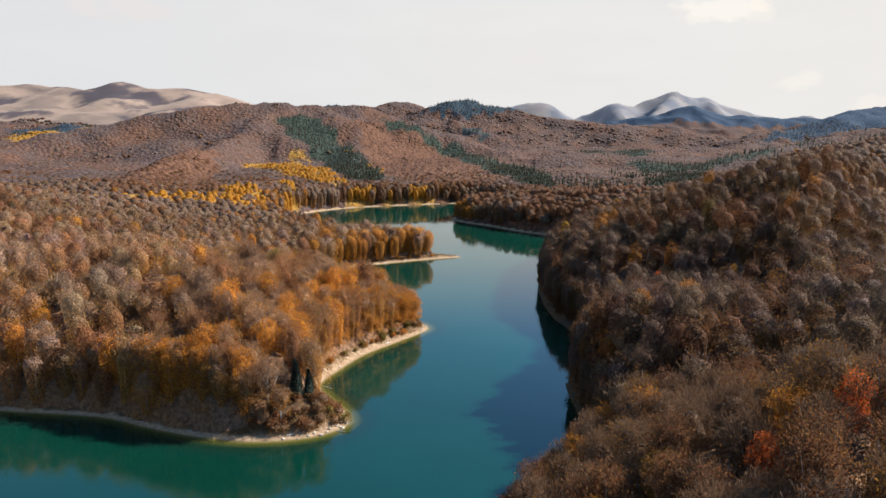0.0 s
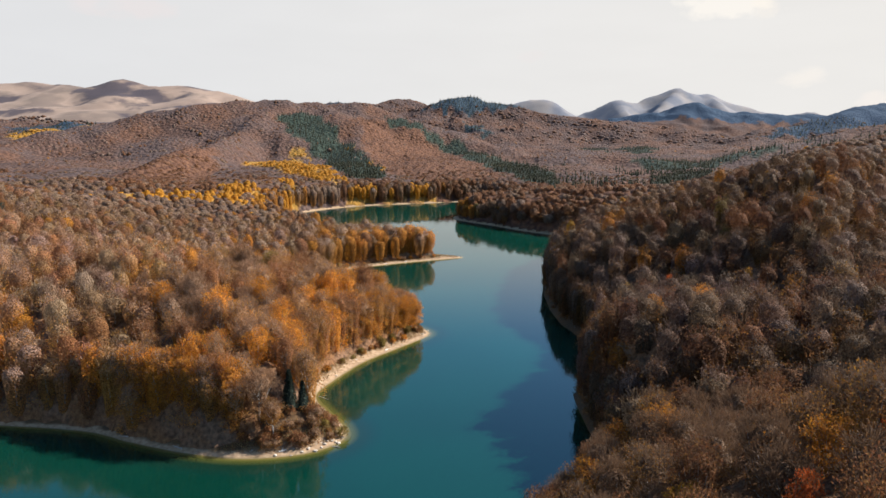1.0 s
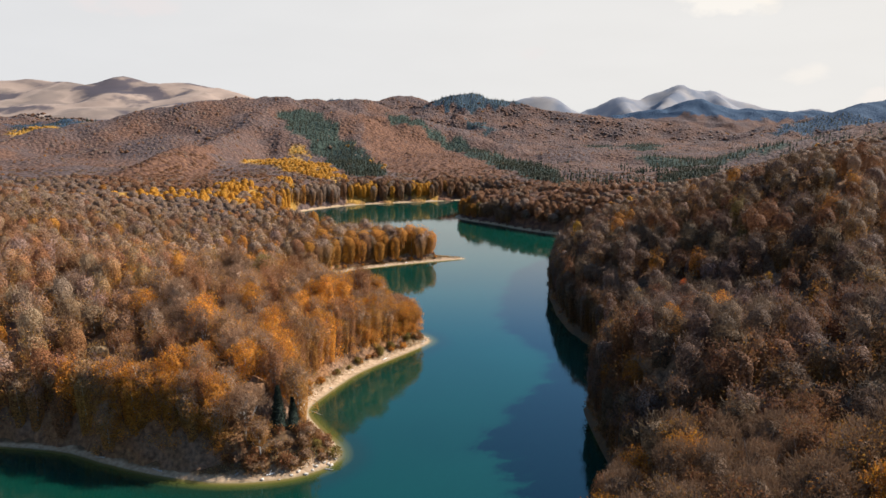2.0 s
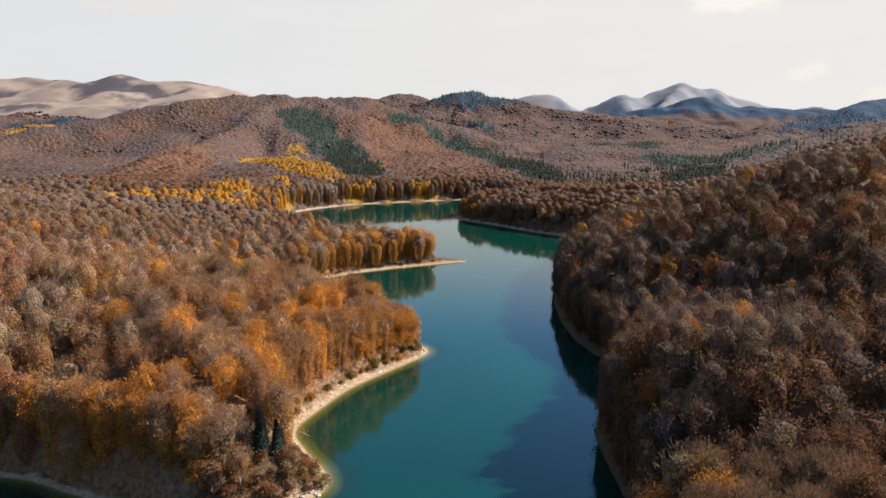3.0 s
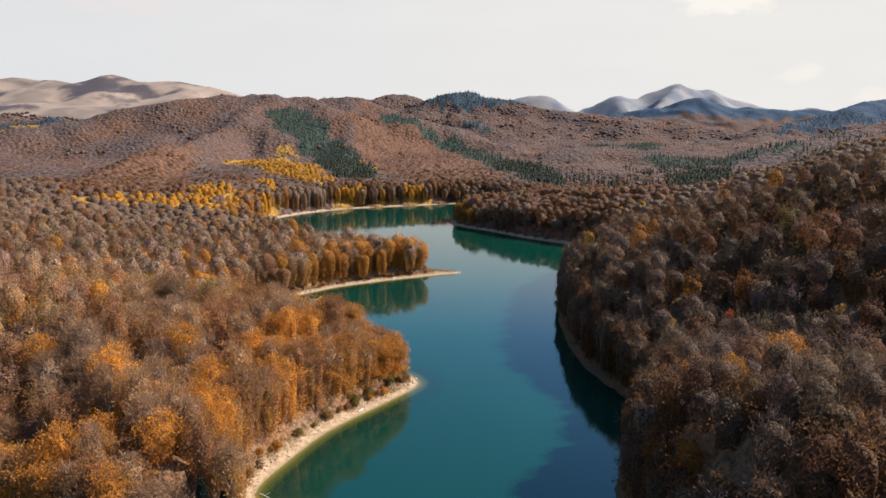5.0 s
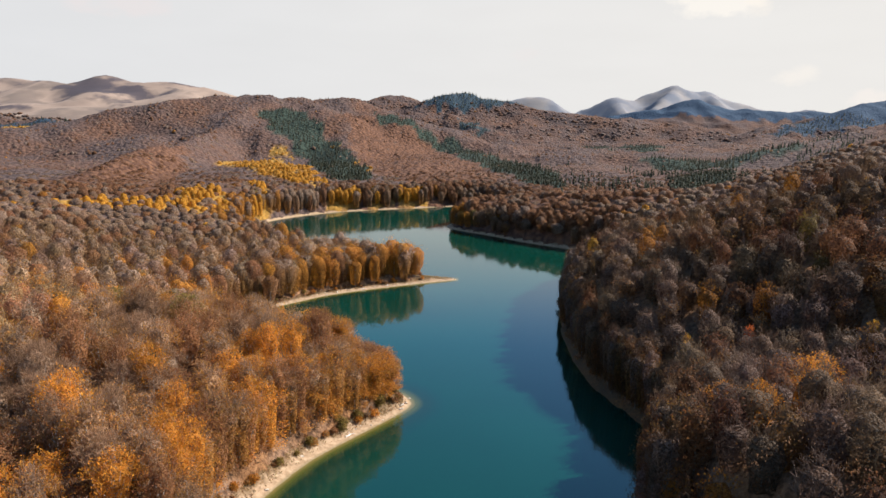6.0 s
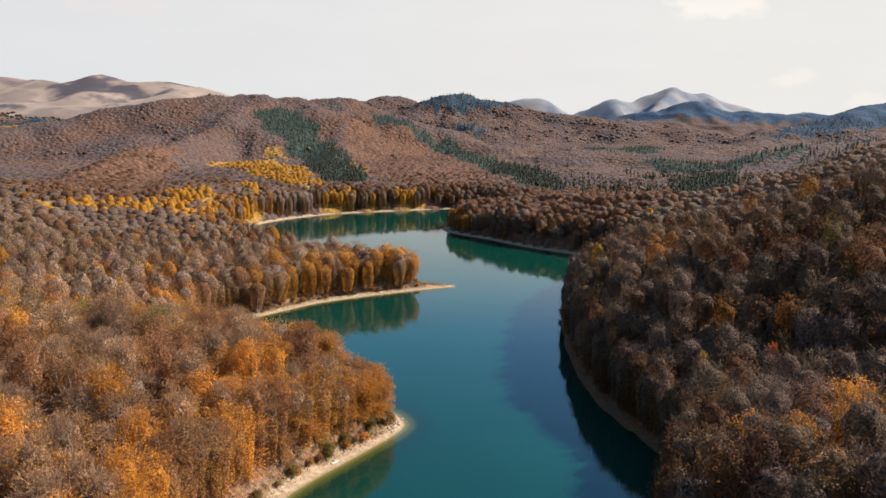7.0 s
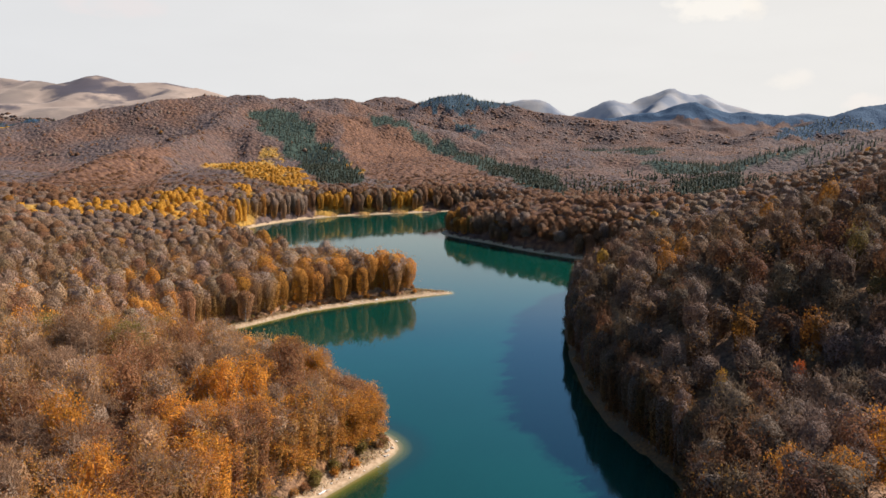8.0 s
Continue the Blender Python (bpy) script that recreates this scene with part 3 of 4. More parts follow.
def crown_shape(seed, style, count, sides, rings, height=17.0, radius=4.7, fine=1.0, patch=0.7, broad=False, skirt=False):
    """Corners, triangles and colours of a crown standing over the origin: sprays of leaves and twigs round a denser inside."""
    rng = np.random.default_rng(seed)
    if style == "conifer":
        t = rng.uniform(0, 1, count) ** 0.8
        ang = rng.uniform(0, 2 * math.pi, count)
        r = radius * 0.74 * (1 - t) * rng.uniform(0.6, 1.05, count)
        base = np.stack([r * np.cos(ang), r * np.sin(ang), 1.2 + (height - 1.2) * t], 1)
        way = unit(np.stack([np.cos(ang), np.sin(ang), rng.uniform(-0.45, 0.3, count)], 1))
        big = fine
        tri = blades(rng, base, way, rng.uniform(0.6, 1.2, count) * big ** 0.6, rng.uniform(0.4, 0.8, count) * big, rng.random(count) < 0.4)
        v, f = lumpy_dome(rng, 1.0, height * 0.97, radius * 0.70, sides, rings, True)
        green = np.array(LEAF["conifer"])
        return joined([loose(tri, solid(green * rng.uniform(0.6, 1.5, (count, 1)))), (v, f, solid(green * rng.uniform(0.7, 1.1, (len(f), 1))))])
    slim = style == "yellow"
    low = height * 0.08
    if slim:
        radius = radius * 0.78
    cap = radius * (1.9 if slim else 1.3)
    # limb ends: a round head of tufts over a skirt of lower ones
    tufts = 9 if broad else 26
    n = np.arange(tufts)
    head = n < tufts * (0.8 if broad else 0.55 if slim or skirt else 0.70)
    rise = np.where(head, (n + 0.5) / max(head.sum(), 1), 0.0) ** 0.8
    around = n * 2.399963 + rng.normal(size=tufts) * 0.25
    ring = np.where(head, np.sqrt(np.clip(1 - rise**2, 0, 1)), rng.uniform(0.62, 0.95, tufts))
    drop = np.where(head, 0, rng.uniform(0.02, 0.95 if skirt else 0.80 if slim else 0.62, tufts))
    swell = rng.uniform(0.52, 0.80, tufts)
    centre = np.stack([radius * swell * ring * np.cos(around), radius * swell * ring * np.sin(around),
                       np.where(head, height - cap + cap * rise * rng.uniform(0.70, 0.86, tufts), (height - cap) * (1 - drop) + low * drop)], 1)
    reach = radius * rng.uniform(0.34, 0.50, tufts)
    root = np.array([0, 0, height - cap * 2.0])
    bough = unit(unit(centre - root) + np.array([0, 0, 0.35]))
    k = rng.integers(0, tufts, count)
    spray = unit(bough[k] + rng.normal(size=(count, 3)) * 0.55)
    t = (centre[k, 2] + spray[:, 2] * reach[k] * 0.6 - low) / (height - low)
    is_leaf = t + rng.normal(size=count) * 0.13 < LEAFY[style]
    if LEAFY[style] > 1:
        is_leaf &= rng.random(count) < 0.82
    out = np.where(is_leaf, rng.uniform(0.25, 1.0, count) ** 0.6, rng.uniform(0.0, 0.35, count))
    p = centre[k] + spray * (reach[k] * out)[:, None] + rng.normal(size=(count, 3)) * 0.06 * radius
    way = np.where(is_leaf[:, None], unit(spray + rng.normal(size=(count, 3)) * 0.8), unit(spray + rng.normal(size=(count, 3)) * 0.18))
    length = np.where(is_leaf, rng.uniform(0.30, 0.58, count) * fine ** 0.5, reach[k] * rng.uniform(0.5, 0.95, count))
    width = np.where(is_leaf, rng.uniform(0.20, 0.38, count) * fine ** 0.55, rng.uniform(0.07, 0.15, count) * fine)
    tri = blades(rng, p, way, length, width, np.where(is_leaf, True, rng.random(count) < 0.65))
    twig = TWIG[rng.integers(0, 4)] * rng.uniform(0.88, 1.22, (count, 1))
    leaf = np.array(LEAF[style]) * rng.uniform(0.75, 1.22, (count, 1)) * np.stack([np.ones(count), rng.uniform(0.85, 1.18, count), np.ones(count)], 1)
    colour = np.where(is_leaf[:, None], leaf, twig)
    v, f = lumpy_dome(rng, height * (0.10 if skirt else 0.22 if slim else 0.40 if not broad else 0.6), height - (1 - patch) * radius * 0.9, radius * patch, sides, rings, flat=0.85 if broad else 1.15)
    share = np.clip((LEAFY[style] - (v[f].mean(1)[:, 2] - low) / (height - low)) * 2, 0, 0.9)[:, None]
    inner = (np.array(LEAF[style]) * share + TWIG[rng.integers(0, 4)] * (1 - share)) * rng.uniform(0.85, 1.05, (len(f), 1))
    return joined([loose(tri, solid(colour)), (v, f, solid(inner, 0.0 if not broad else 0.4 if count > 4 else 1.0))])


def stem_shape(seed, height, sides=5, limbs=5):
    rng = np.random.default_rng(seed)
    lean = rng.normal(size=2) * 0.25
    pts = np.array([(0, 0, -0.6), (lean[0] * 0.3, lean[1] * 0.3, height * 0.3), (lean[0], lean[1], height * 0.62), (lean[0] * 1.5, lean[1] * 1.5, height * 0.88)])
    tri = [prism(pts, np.array([0.30, 0.23, 0.13, 0.03]) * height / 17, sides, rng)]
    for k in range(limbs):
        a, z = rng.uniform(0, 2 * math.pi), height * rng.uniform(0.34, 0.6)
        start = np.array([lean[0] * 0.6, lean[1] * 0.6, z])
        out = np.array([math.cos(a), math.sin(a), rng.uniform(0.8, 1.9)])
        reach = rng.uniform(2.2, 3.7) * height / 17
        tri.append(prism(np.array([start, start + out * reach * 0.5, start + out * reach * np.array([0.85, 0.85, 1.25])]),
                         np.array([0.11, 0.08, 0.02]) * height / 17, 3, rng))
    return np.concatenate(tri)


def tri_mesh(name, verts, tris, colour, mat):
    me = fast_mesh(name, verts, tris, 3, [mat], True)
    if colour is not None:
        rgba = np.ones((len(tris), 4), np.float32)
        rgba[:, :colour.shape[1]] = colour
        me.attributes.new("leaf_colour", "FLOAT_COLOR", "FACE").data.foreach_set("color", rgba.ravel())
    return me


# ---- trees: where they stand ----
def scatter(rng, x0, x1, y0, y1, step):
    gx, gy = np.meshgrid(np.arange(x0, x1, step), np.arange(y0, y1, step * 0.9))
    gx[1::2] += step / 2
    return (gx + rng.uniform(-0.36, 0.36, gx.shape) * step).ravel(), (gy + rng.uniform(-0.36, 0.36, gy.shape) * step).ravel()


STYLES = ["bare", "mixed", "rust", "orange", "yellow", "red", "olive", "conifer"]


def choose_styles(rng, x, y, d):
    """Kinds by place: bare beech on the heights, leafier ones low along the shore, plantations on the far slopes."""
    n = len(x)
    r, patch = rng.random(n), ripple(x * 1.7 + 30, y * 1.7)
    east = (x > -30) & (y < 140) | (x > 0) & (y < 620) & ~((x < 30) & (y > 250))
    west_edge = np.exp(-np.clip(d - 4, 0, None) / 13) * (x < 40) * (y < 620) * ~east
    p_orange = np.where(east, 0.03, 0.05) + 0.33 * west_edge
    p_rust = np.where(east, 0.20, 0.17) + 0.12 * np.clip(patch, 0, 1)
    p_mixed = np.where(east, 0.22, 0.46) + 0.30 * west_edge
    far = y > 620
    p_orange, p_rust, p_mixed = np.where(far, 0.01, p_orange), np.where(far, 0.42 + 0.2 * np.clip(patch, -1, 1), p_rust), np.where(far, 0.12, p_mixed)
    s = np.zeros(n, int)
    s[r < p_orange + p_rust + p_mixed] = 1
    s[r < p_orange + p_rust] = 2
    s[r < p_orange] = 3
    s[(rng.random(n) < 0.004) & ~far] = 6
    s[(rng.random(n) < 0.004) & ~far] = 4
    s[(rng.random(n) < 0.004) & (x < -75) & ~far] = 7
    s[(x > -62) & (x < 16) & (y > 362) & (y < 416) & (d < 16) & (rng.random(n) < 0.5)] = 3
    s[in_patches(x, y, RUSSETS) & (rng.random(n) < 0.75)] = 2
    s[in_patches(x, y, YELLOWS) & (rng.random(n) < 0.66)] = 4
    s[in_patches(x, y, CONIFERS) & (rng.random(n) < 0.88)] = 7
    s[(rng.random(n) < 0.34) & (patch > 0.15) & (x > 90) & (y > 560) & (y < 900)] = 7
    return s


def singled_out(x, y):
    """The stretches of wood nearest to the flight, whose trees are objects of their own."""
    head = (x > -84) & (x < 0) & (y > 150) & (y < 266)
    bank = (x > 2) & (x < 72) & (y > 56) & (y < 135)
    return head | bank


def in_sight(x, y):
    return (np.abs(x) < 0.69 * (y + 12) + 40) & (y > 40)


def make_forest():
    rng = np.random.default_rng(7)
    zones = []
    near = scatter(rng, -420, 420, 20, 520, 7.3)
    # a closer row along the foot of the steep bank
    bank = SHORE[4 * (len(SHORE_WEST) + len(SHORE_NORTH)) + 6:-28]
    foot = np.repeat(bank, 5, 0)[:-5] + np.tile(np.arange(5) / 5, len(bank) - 1)[:, None] * np.repeat(np.diff(bank, axis=0), 5, 0)
    foot = np.concatenate([foot[::2] + np.array([2.2, -0.8]), foot[1::3] + np.array([3.4, -0.4])])
    foot = foot + rng.uniform(-0.8, 0.8, foot.shape)
    # and along the edge of the western wood
    west_line = SHORE[14:122]
    edge = np.repeat(west_line, 2, 0)[:-2] + np.tile(np.arange(2) / 2, len(west_line) - 1)[:, None] * np.repeat(np.diff(west_line, axis=0), 2, 0)
    inland = np.repeat(unit(np.diff(west_line, axis=0)), 2, 0)[:, ::-1] * np.array([-1, 1])
    edge = edge + inland * rng.uniform(6.0, 9.0, (len(edge), 1))
    edge = edge[np.hypot(edge[:, 0] + 31, edge[:, 1] - 165) > 11]
    zones.append((np.concatenate([near[0], foot[:, 0], edge[:, 0]]), np.concatenate([near[1], foot[:, 1], edge[:, 1]])))
    x, y = scatter(rng, -800, 800, 30, 1010, 4.8)
    zones.append((x, y))
    x, y = scatter(rng, -1500, 1500, 300, 1700, 7.4)
    zones.append((x, y))
    x, y = scatter(rng, -1700, 2400, 1300, 3500, 12.5)
    zones.append((x, y))
    x, y = scatter(rng, -420, 420, -350, 330, 9.5)
    zones.append((x, y))
    rules = [(0, 400), (400, 760), (760, 1560), (1560, 2300), (0, 420)]
    xs, ys, lods = [], [], []
    for k, ((x, y), (lo, hi)) in enumerate(zip(zones, rules)):
        r = np.hypot(x, y - 60)
        keep = (r >= lo) & (r < hi) & (in_sight(x, y) if k < 4 else ~in_sight(x, y))
        x, y, r = x[keep], y[keep], r[keep]
        xs.append(x), ys.append(y)
        lods.append(np.where(r < 255, 1, 2) if k == 0 else np.full(len(x), (3, 4, 5, 4)[k - 1]) if k < 4 else np.where(r < 140, 6, 4))
    x, y, lod = np.concatenate(xs), np.concatenate(ys), np.concatenate(lods)
    d = shore_distance(x, y)
    z = ground_height(x, y, d)
    east = (x > 0) & (y < 470) & ~((x < 30) & (y > 250))
    keep = d > np.where(east, 0.4, np.where(y < 300, 5.0, 3.6) - 2.2 * front_shore(x, y))
    keep &= np.hypot(x + 31, y - 164) > 8
    for cx, cy, cr in CLEARINGS:
        keep &= np.hypot(x - cx, y - cy) > cr
    for cx, cy in STANDING_OUT:
        keep &= np.hypot(x - cx, y - cy) > 4.2
    keep &= (pasture_share(x, y, z) < 0.5)
    x, y, z, d, lod = x[keep], y[keep], z[keep], d[keep], lod[keep]
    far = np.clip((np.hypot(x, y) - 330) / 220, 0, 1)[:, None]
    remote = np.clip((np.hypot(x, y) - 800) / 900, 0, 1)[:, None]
    lod = np.where((d < 13) & (lod >= 3) & (lod < 5) & in_sight(x, y), 6, lod)
    style = choose_styles(rng, x, y, d)
    tall = (1 + rng.uniform(-0.2, 0.12, len(x)) * np.where(y > 600, 0.4, 1.0)) * np.clip(np.where(east[keep], 0.86, np.where((y > 258) & (y < 300) & (x < -24), 1.0, 0.80)) + 0.034 * d, 0.4, 1.06) * np.clip(0.44 + 0.027 * np.hypot(x + 9, y - 252), 0, 1) * np.where((y > 470) & (d < 14) & (x > 0), 0.62 + 0.027 * d, 1.0) * np.where((style == 7) & (y > 600), 1.3, np.where((style == 4) & (y > 500), np.where(d < 25, 0.92, 1.12), 1.0))
    tall = tall * np.where(lod == 3, 0.95, 1.0)
    size = rng.uniform(0.84, 1.2, len(x)) * np.where(d < 6, 0.85, 1.0) * np.where((x > -80) & (x < 20) & (y > 350) & (y < 425), 1.28, 1.0) * np.where(east[keep] & (d < 3.5), 0.72, 1.0) * np.where(lod == 4, 0.86, np.where(lod == 5, 1.5, np.where(lod == 3, 0.76, np.where(lod == 6, 0.9, 1.0)))) * np.where((style == 7) & (y > 600), 1.25, 1.0)
    turn = rng.uniform(0, 2 * math.pi, len(x))
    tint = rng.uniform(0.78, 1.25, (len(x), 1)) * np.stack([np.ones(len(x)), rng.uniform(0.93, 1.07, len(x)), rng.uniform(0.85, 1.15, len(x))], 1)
    # the eastern bank's shade is put into its leaf colour; headland woods are lightened
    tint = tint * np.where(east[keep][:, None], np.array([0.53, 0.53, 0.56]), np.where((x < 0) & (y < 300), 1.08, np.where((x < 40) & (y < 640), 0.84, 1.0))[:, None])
    # with distance: darker, more even, and bluer as haze painted into the leaves
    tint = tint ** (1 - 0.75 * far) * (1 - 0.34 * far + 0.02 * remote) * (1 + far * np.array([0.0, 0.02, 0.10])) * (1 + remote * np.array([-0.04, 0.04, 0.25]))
    # gold and spruce kinds take back part of that distance tint
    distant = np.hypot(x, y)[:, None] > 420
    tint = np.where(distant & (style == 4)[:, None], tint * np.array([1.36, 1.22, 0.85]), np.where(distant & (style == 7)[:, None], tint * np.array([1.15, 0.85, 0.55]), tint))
    return x, y, z, d, lod, style, size, turn, tint, tall


PLANS = {1: (340, 8, 2, 1.05, 0.62, False), 2: (125, 7, 2, 1.35, 0.64, False), 3: (13, 6, 1, 1.5, 0.98, True), 4: (1, 5, 0, 1.6, 0.95, True), 5: (1, 5, 0, 2.6, 1.05, True), 6: (40, 6, 2, 1.8, 0.85, False)}


def stuff_forest(name, label, keep, forest):
    """The woods beyond counting: every tree real geometry, joined into one sheet of woodland."""
    x, y, z, d, lod, style, size, turn, tint, tall = [a[keep] for a in forest]
    points, tris, cols, start = [], [], [], 0
    rng = np.random.default_rng(len(x))
    variant = np.where(((d < 15) & (x < 40)) | (d < 6), rng.integers(3, 5, len(x)), rng.integers(0, 3, len(x)))
    for level in np.unique(lod):
        count, sides, rings, fine, patch, broad = PLANS[int(level)]
        for s in np.unique(style):
            for v in range(5):
                pick = np.nonzero((lod == level) & (style == s) & (variant == v))[0]
                if not len(pick):
                    continue
                shape = [crown_shape(100 * int(s) + v, STYLES[s], count, sides, rings, fine=fine, patch=patch, broad=broad, skirt=v > 2 and not broad and STYLES[s] != "yellow")]
                if level <= 2 and STYLES[s] != "conifer":
                    stem = stem_shape(v, 16.0, 3, 0)
                    shape.append(loose(stem, solid(np.full((len(stem), 3), 0.30) * np.array([1, 0.92, 0.84]))))
                verts, tri, col = joined(shape)
                c, sn, k = np.cos(turn[pick])[:, None], np.sin(turn[pick])[:, None], size[pick][:, None]
                out = np.empty((len(pick), len(verts), 3), np.float32)
                out[..., 0] = (verts[:, 0] * c - verts[:, 1] * sn) * k + x[pick][:, None]
                out[..., 1] = (verts[:, 0] * sn + verts[:, 1] * c) * k + y[pick][:, None]
                out[..., 2] = verts[:, 2] * tall[pick][:, None] + z[pick][:, None]
                points.append(out.reshape(-1, 3))
                tris.append((tri[None] + start + (np.arange(len(pick)) * len(verts))[:, None, None]).reshape(-1, 3))
                start += len(pick) * len(verts)
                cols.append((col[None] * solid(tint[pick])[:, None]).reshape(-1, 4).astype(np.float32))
    if tris:
        me = tri_mesh(name, np.concatenate(points), np.concatenate(tris), np.concatenate(cols), FOLIAGE)
        tagged(new(name, me), label, "woodland", kind="stuff")


def build_understory():
    """The dense lower growth under the crowns: young beech, holly and dead twigs, one uneven sheet."""
    xs, ys = spaced(-190, 150, 2.8, -1600, 2200, 1.05, 12), spaced(55, 430, 2.8, -340, 3330, 1.04, 12)
    x, y, quads = sheet(xs, ys)
    d = shore_distance(x, y)
    z = ground_height(x, y, d)
    rng = np.random.default_rng(3)
    east = (x > 0) & (y < 470) & ~((x < 30) & (y > 250))
    start = np.where(east, 3.6, 4.5 - 2.2 * front_shore(x, y))
    start = np.where(np.hypot(x + 32, y - 165) < 13, 40.0, start)
    for cx, cy, cr in CLEARINGS:
        start = np.maximum(start, np.where(np.hypot(x - cx, y - cy) < cr + 2, 40, 0))
    start = np.where(pasture_share(x, y, z) > 0.2, 1e5, start)
    grow = np.clip((d - start) / np.where(east, 3.5, np.where(y > 470, 18.0, 9.0 - 4.5 * front_shore(x, y))), 0, 1)
    tall = grow ** 0.7 * (7.0 + 7.8 * np.clip((np.hypot(x, y - 60) - 385) / 50, 0, 1) + 2.1 * np.clip((np.hypot(x, y - 60) - 480) / 260, 0, 1)) + rng.uniform(-0.9, 0.9, len(x)) * grow
    up = np.where(grow > 0, tall, -2.0 - 0.012 * np.clip(y - 700, 0, None))
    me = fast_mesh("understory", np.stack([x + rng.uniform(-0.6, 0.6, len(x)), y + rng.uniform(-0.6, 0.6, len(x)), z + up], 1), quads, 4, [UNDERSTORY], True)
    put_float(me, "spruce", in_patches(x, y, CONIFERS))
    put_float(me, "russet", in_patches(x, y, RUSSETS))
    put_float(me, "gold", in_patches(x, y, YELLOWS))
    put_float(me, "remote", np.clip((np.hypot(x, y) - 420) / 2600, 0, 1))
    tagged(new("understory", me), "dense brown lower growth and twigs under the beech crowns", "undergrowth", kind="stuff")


build_understory()
forest = make_forest()
FX, FY, FZ, FD, FLOD, FSTYLE, FSIZE, FTURN, FTINT, FTALL = forest
own = singled_out(FX, FY) & (FLOD == 1)
west = (FX < 40) & (FY < 640) & ~((FX > 0) & (FY < 330))
stuff_forest("west_wood", "beech wood in brown and orange autumn leaf on the western shore", west & ~own, forest)
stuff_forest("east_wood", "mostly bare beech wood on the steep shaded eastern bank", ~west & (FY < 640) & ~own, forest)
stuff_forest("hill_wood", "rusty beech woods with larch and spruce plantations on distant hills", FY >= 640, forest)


# ---- the nearest trees, one by one ----
LABELS = {"bare": "beech tree almost bare with grey-brown twigs", "mixed": "beech tree with bare top and orange lower leaves", "rust": "beech tree with rust-brown autumn leaves",
          "orange": "beech tree in full bright orange leaf", "yellow": "slim tree with golden yellow autumn leaves", "red": "small tree with vivid red-orange leaves",
          "olive": "broad tree still in dull olive-green leaf", "conifer": "dark green spruce with a pointed crown"}
KINDS = {"conifer": "spruce_tree", "yellow": "aspen_tree", "red": "maple_tree"}
MODELS = {}


def tree_model(style, v, pale=False, tone=1.0, skirt=False):
    key = (style, v, pale, tone, skirt)
    if key not in MODELS:
        verts, tri, col = crown_shape(100 * STYLES.index(style) + v + 40, style, 2200, 8, 3, fine=0.60, patch=0.54, skirt=skirt)
        col[:, :3] *= tone
        crown = tri_mesh("crown", verts, tri, col, NEEDLES if style == "conifer" else FOLIAGE)
        verts, tri, _ = loose(stem_shape(v + 9, 16.0 if style != "conifer" else 13.0, 6, 0 if style == "conifer" else 12), None)
        stem = tri_mesh("trunk", verts, tri, None, PALE_BARK if pale else BARK)
        MODELS[key] = (crown, stem)
    return MODELS[key]


def plant(style, v, x, y, z, size, turn, label="", group="", pale=False, tall=1.0, tone=1.0, skirt=False):
    crown, stem = tree_model(style, v, pale, tone, skirt)
    root = new(KINDS.get(style, "beech_tree"))
    root.empty_display_size = 0.5
    root.matrix_basis = Matrix.LocRotScale((x, y, z), Euler((0, 0, turn)), (size, size, tall))
    for name, me in (("trunk", stem), ("crown", crown)):
        ob = new(name, me)
        ob.parent = root
    return tagged(root, label or LABELS[style], "tree", group)


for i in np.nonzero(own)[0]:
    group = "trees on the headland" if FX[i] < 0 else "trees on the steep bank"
    # tone paints light and shade into the crowns: lighter headland, darker bank
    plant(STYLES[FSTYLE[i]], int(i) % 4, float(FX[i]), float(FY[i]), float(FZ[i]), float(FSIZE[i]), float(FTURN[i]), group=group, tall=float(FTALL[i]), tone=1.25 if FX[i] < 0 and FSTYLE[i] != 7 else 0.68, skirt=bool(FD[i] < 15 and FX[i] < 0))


# ---- trees that stand out, shrubs and shore things ----
def ground_at(x, y):
    return float(ground_height(np.array([x]), np.array([y]))[0])


def feature_tree(style, x, y, top, size, label, pale=False, v=1):
    z = ground_at(x, y)
    plant(style, v, x, y, z, size, x * 1.7 + y, label, pale=pale, tall=max(top - z, 14.5 if x > 0 else 4.0) / 17.0)


feature_tree("orange", 80, 210, 30, 1.3, "golden-orange beech in full leaf on the eastern knoll", v=0)
feature_tree("orange", 75, 206, 26.5, 1.05, "golden-orange beech in full leaf on the eastern knoll", v=2)
feature_tree("orange", 56, 198, 27, 0.8, "narrow bright orange tree above the dark bank", v=1)
feature_tree("orange", 60, 192, 25.5, 0.85, "orange-leaved beech beside bare grey trees", v=3)
feature_tree("red", 81, 242, 23.5, 0.38, "small vivid red-orange tree on the shaded slope", v=0)
feature_tree("yellow", 68, 250, 18.5, 0.5, "small yellow-leaved tree at the gully's edge", v=0)
feature_tree("yellow", 84, 216, 25, 0.55, "small yellow-leaved tree beside a golden beech", v=2)
feature_tree("olive", 66, 244, 16, 0.6, "pale grey-green tree in the gully", v=1)
feature_tree("olive", 88, 214, 24, 0.6, "grey-green tree beside a golden beech", v=2)
feature_tree("yellow", 103, 228, 31, 0.55, "yellow-leaved tree among bare beeches", v=3)
feature_tree("red", 41, 75, 34, 0.5, "vivid orange-red tree among bare grey crowns", v=1)
feature_tree("orange", 50, 86, 35, 0.9, "broad orange beech among bare grey crowns", v=1)
feature_tree("red", 55, 80, 35.5, 0.6, "vivid orange-red tree among bare grey crowns", v=2)
feature_tree("orange", 46, 92, 33, 0.75, "broad orange beech among bare grey crowns", v=3)
feature_tree("conifer", -39.5, 169, 17.5, 0.62, "slim dark green spruce among beeches near the point", v=0)
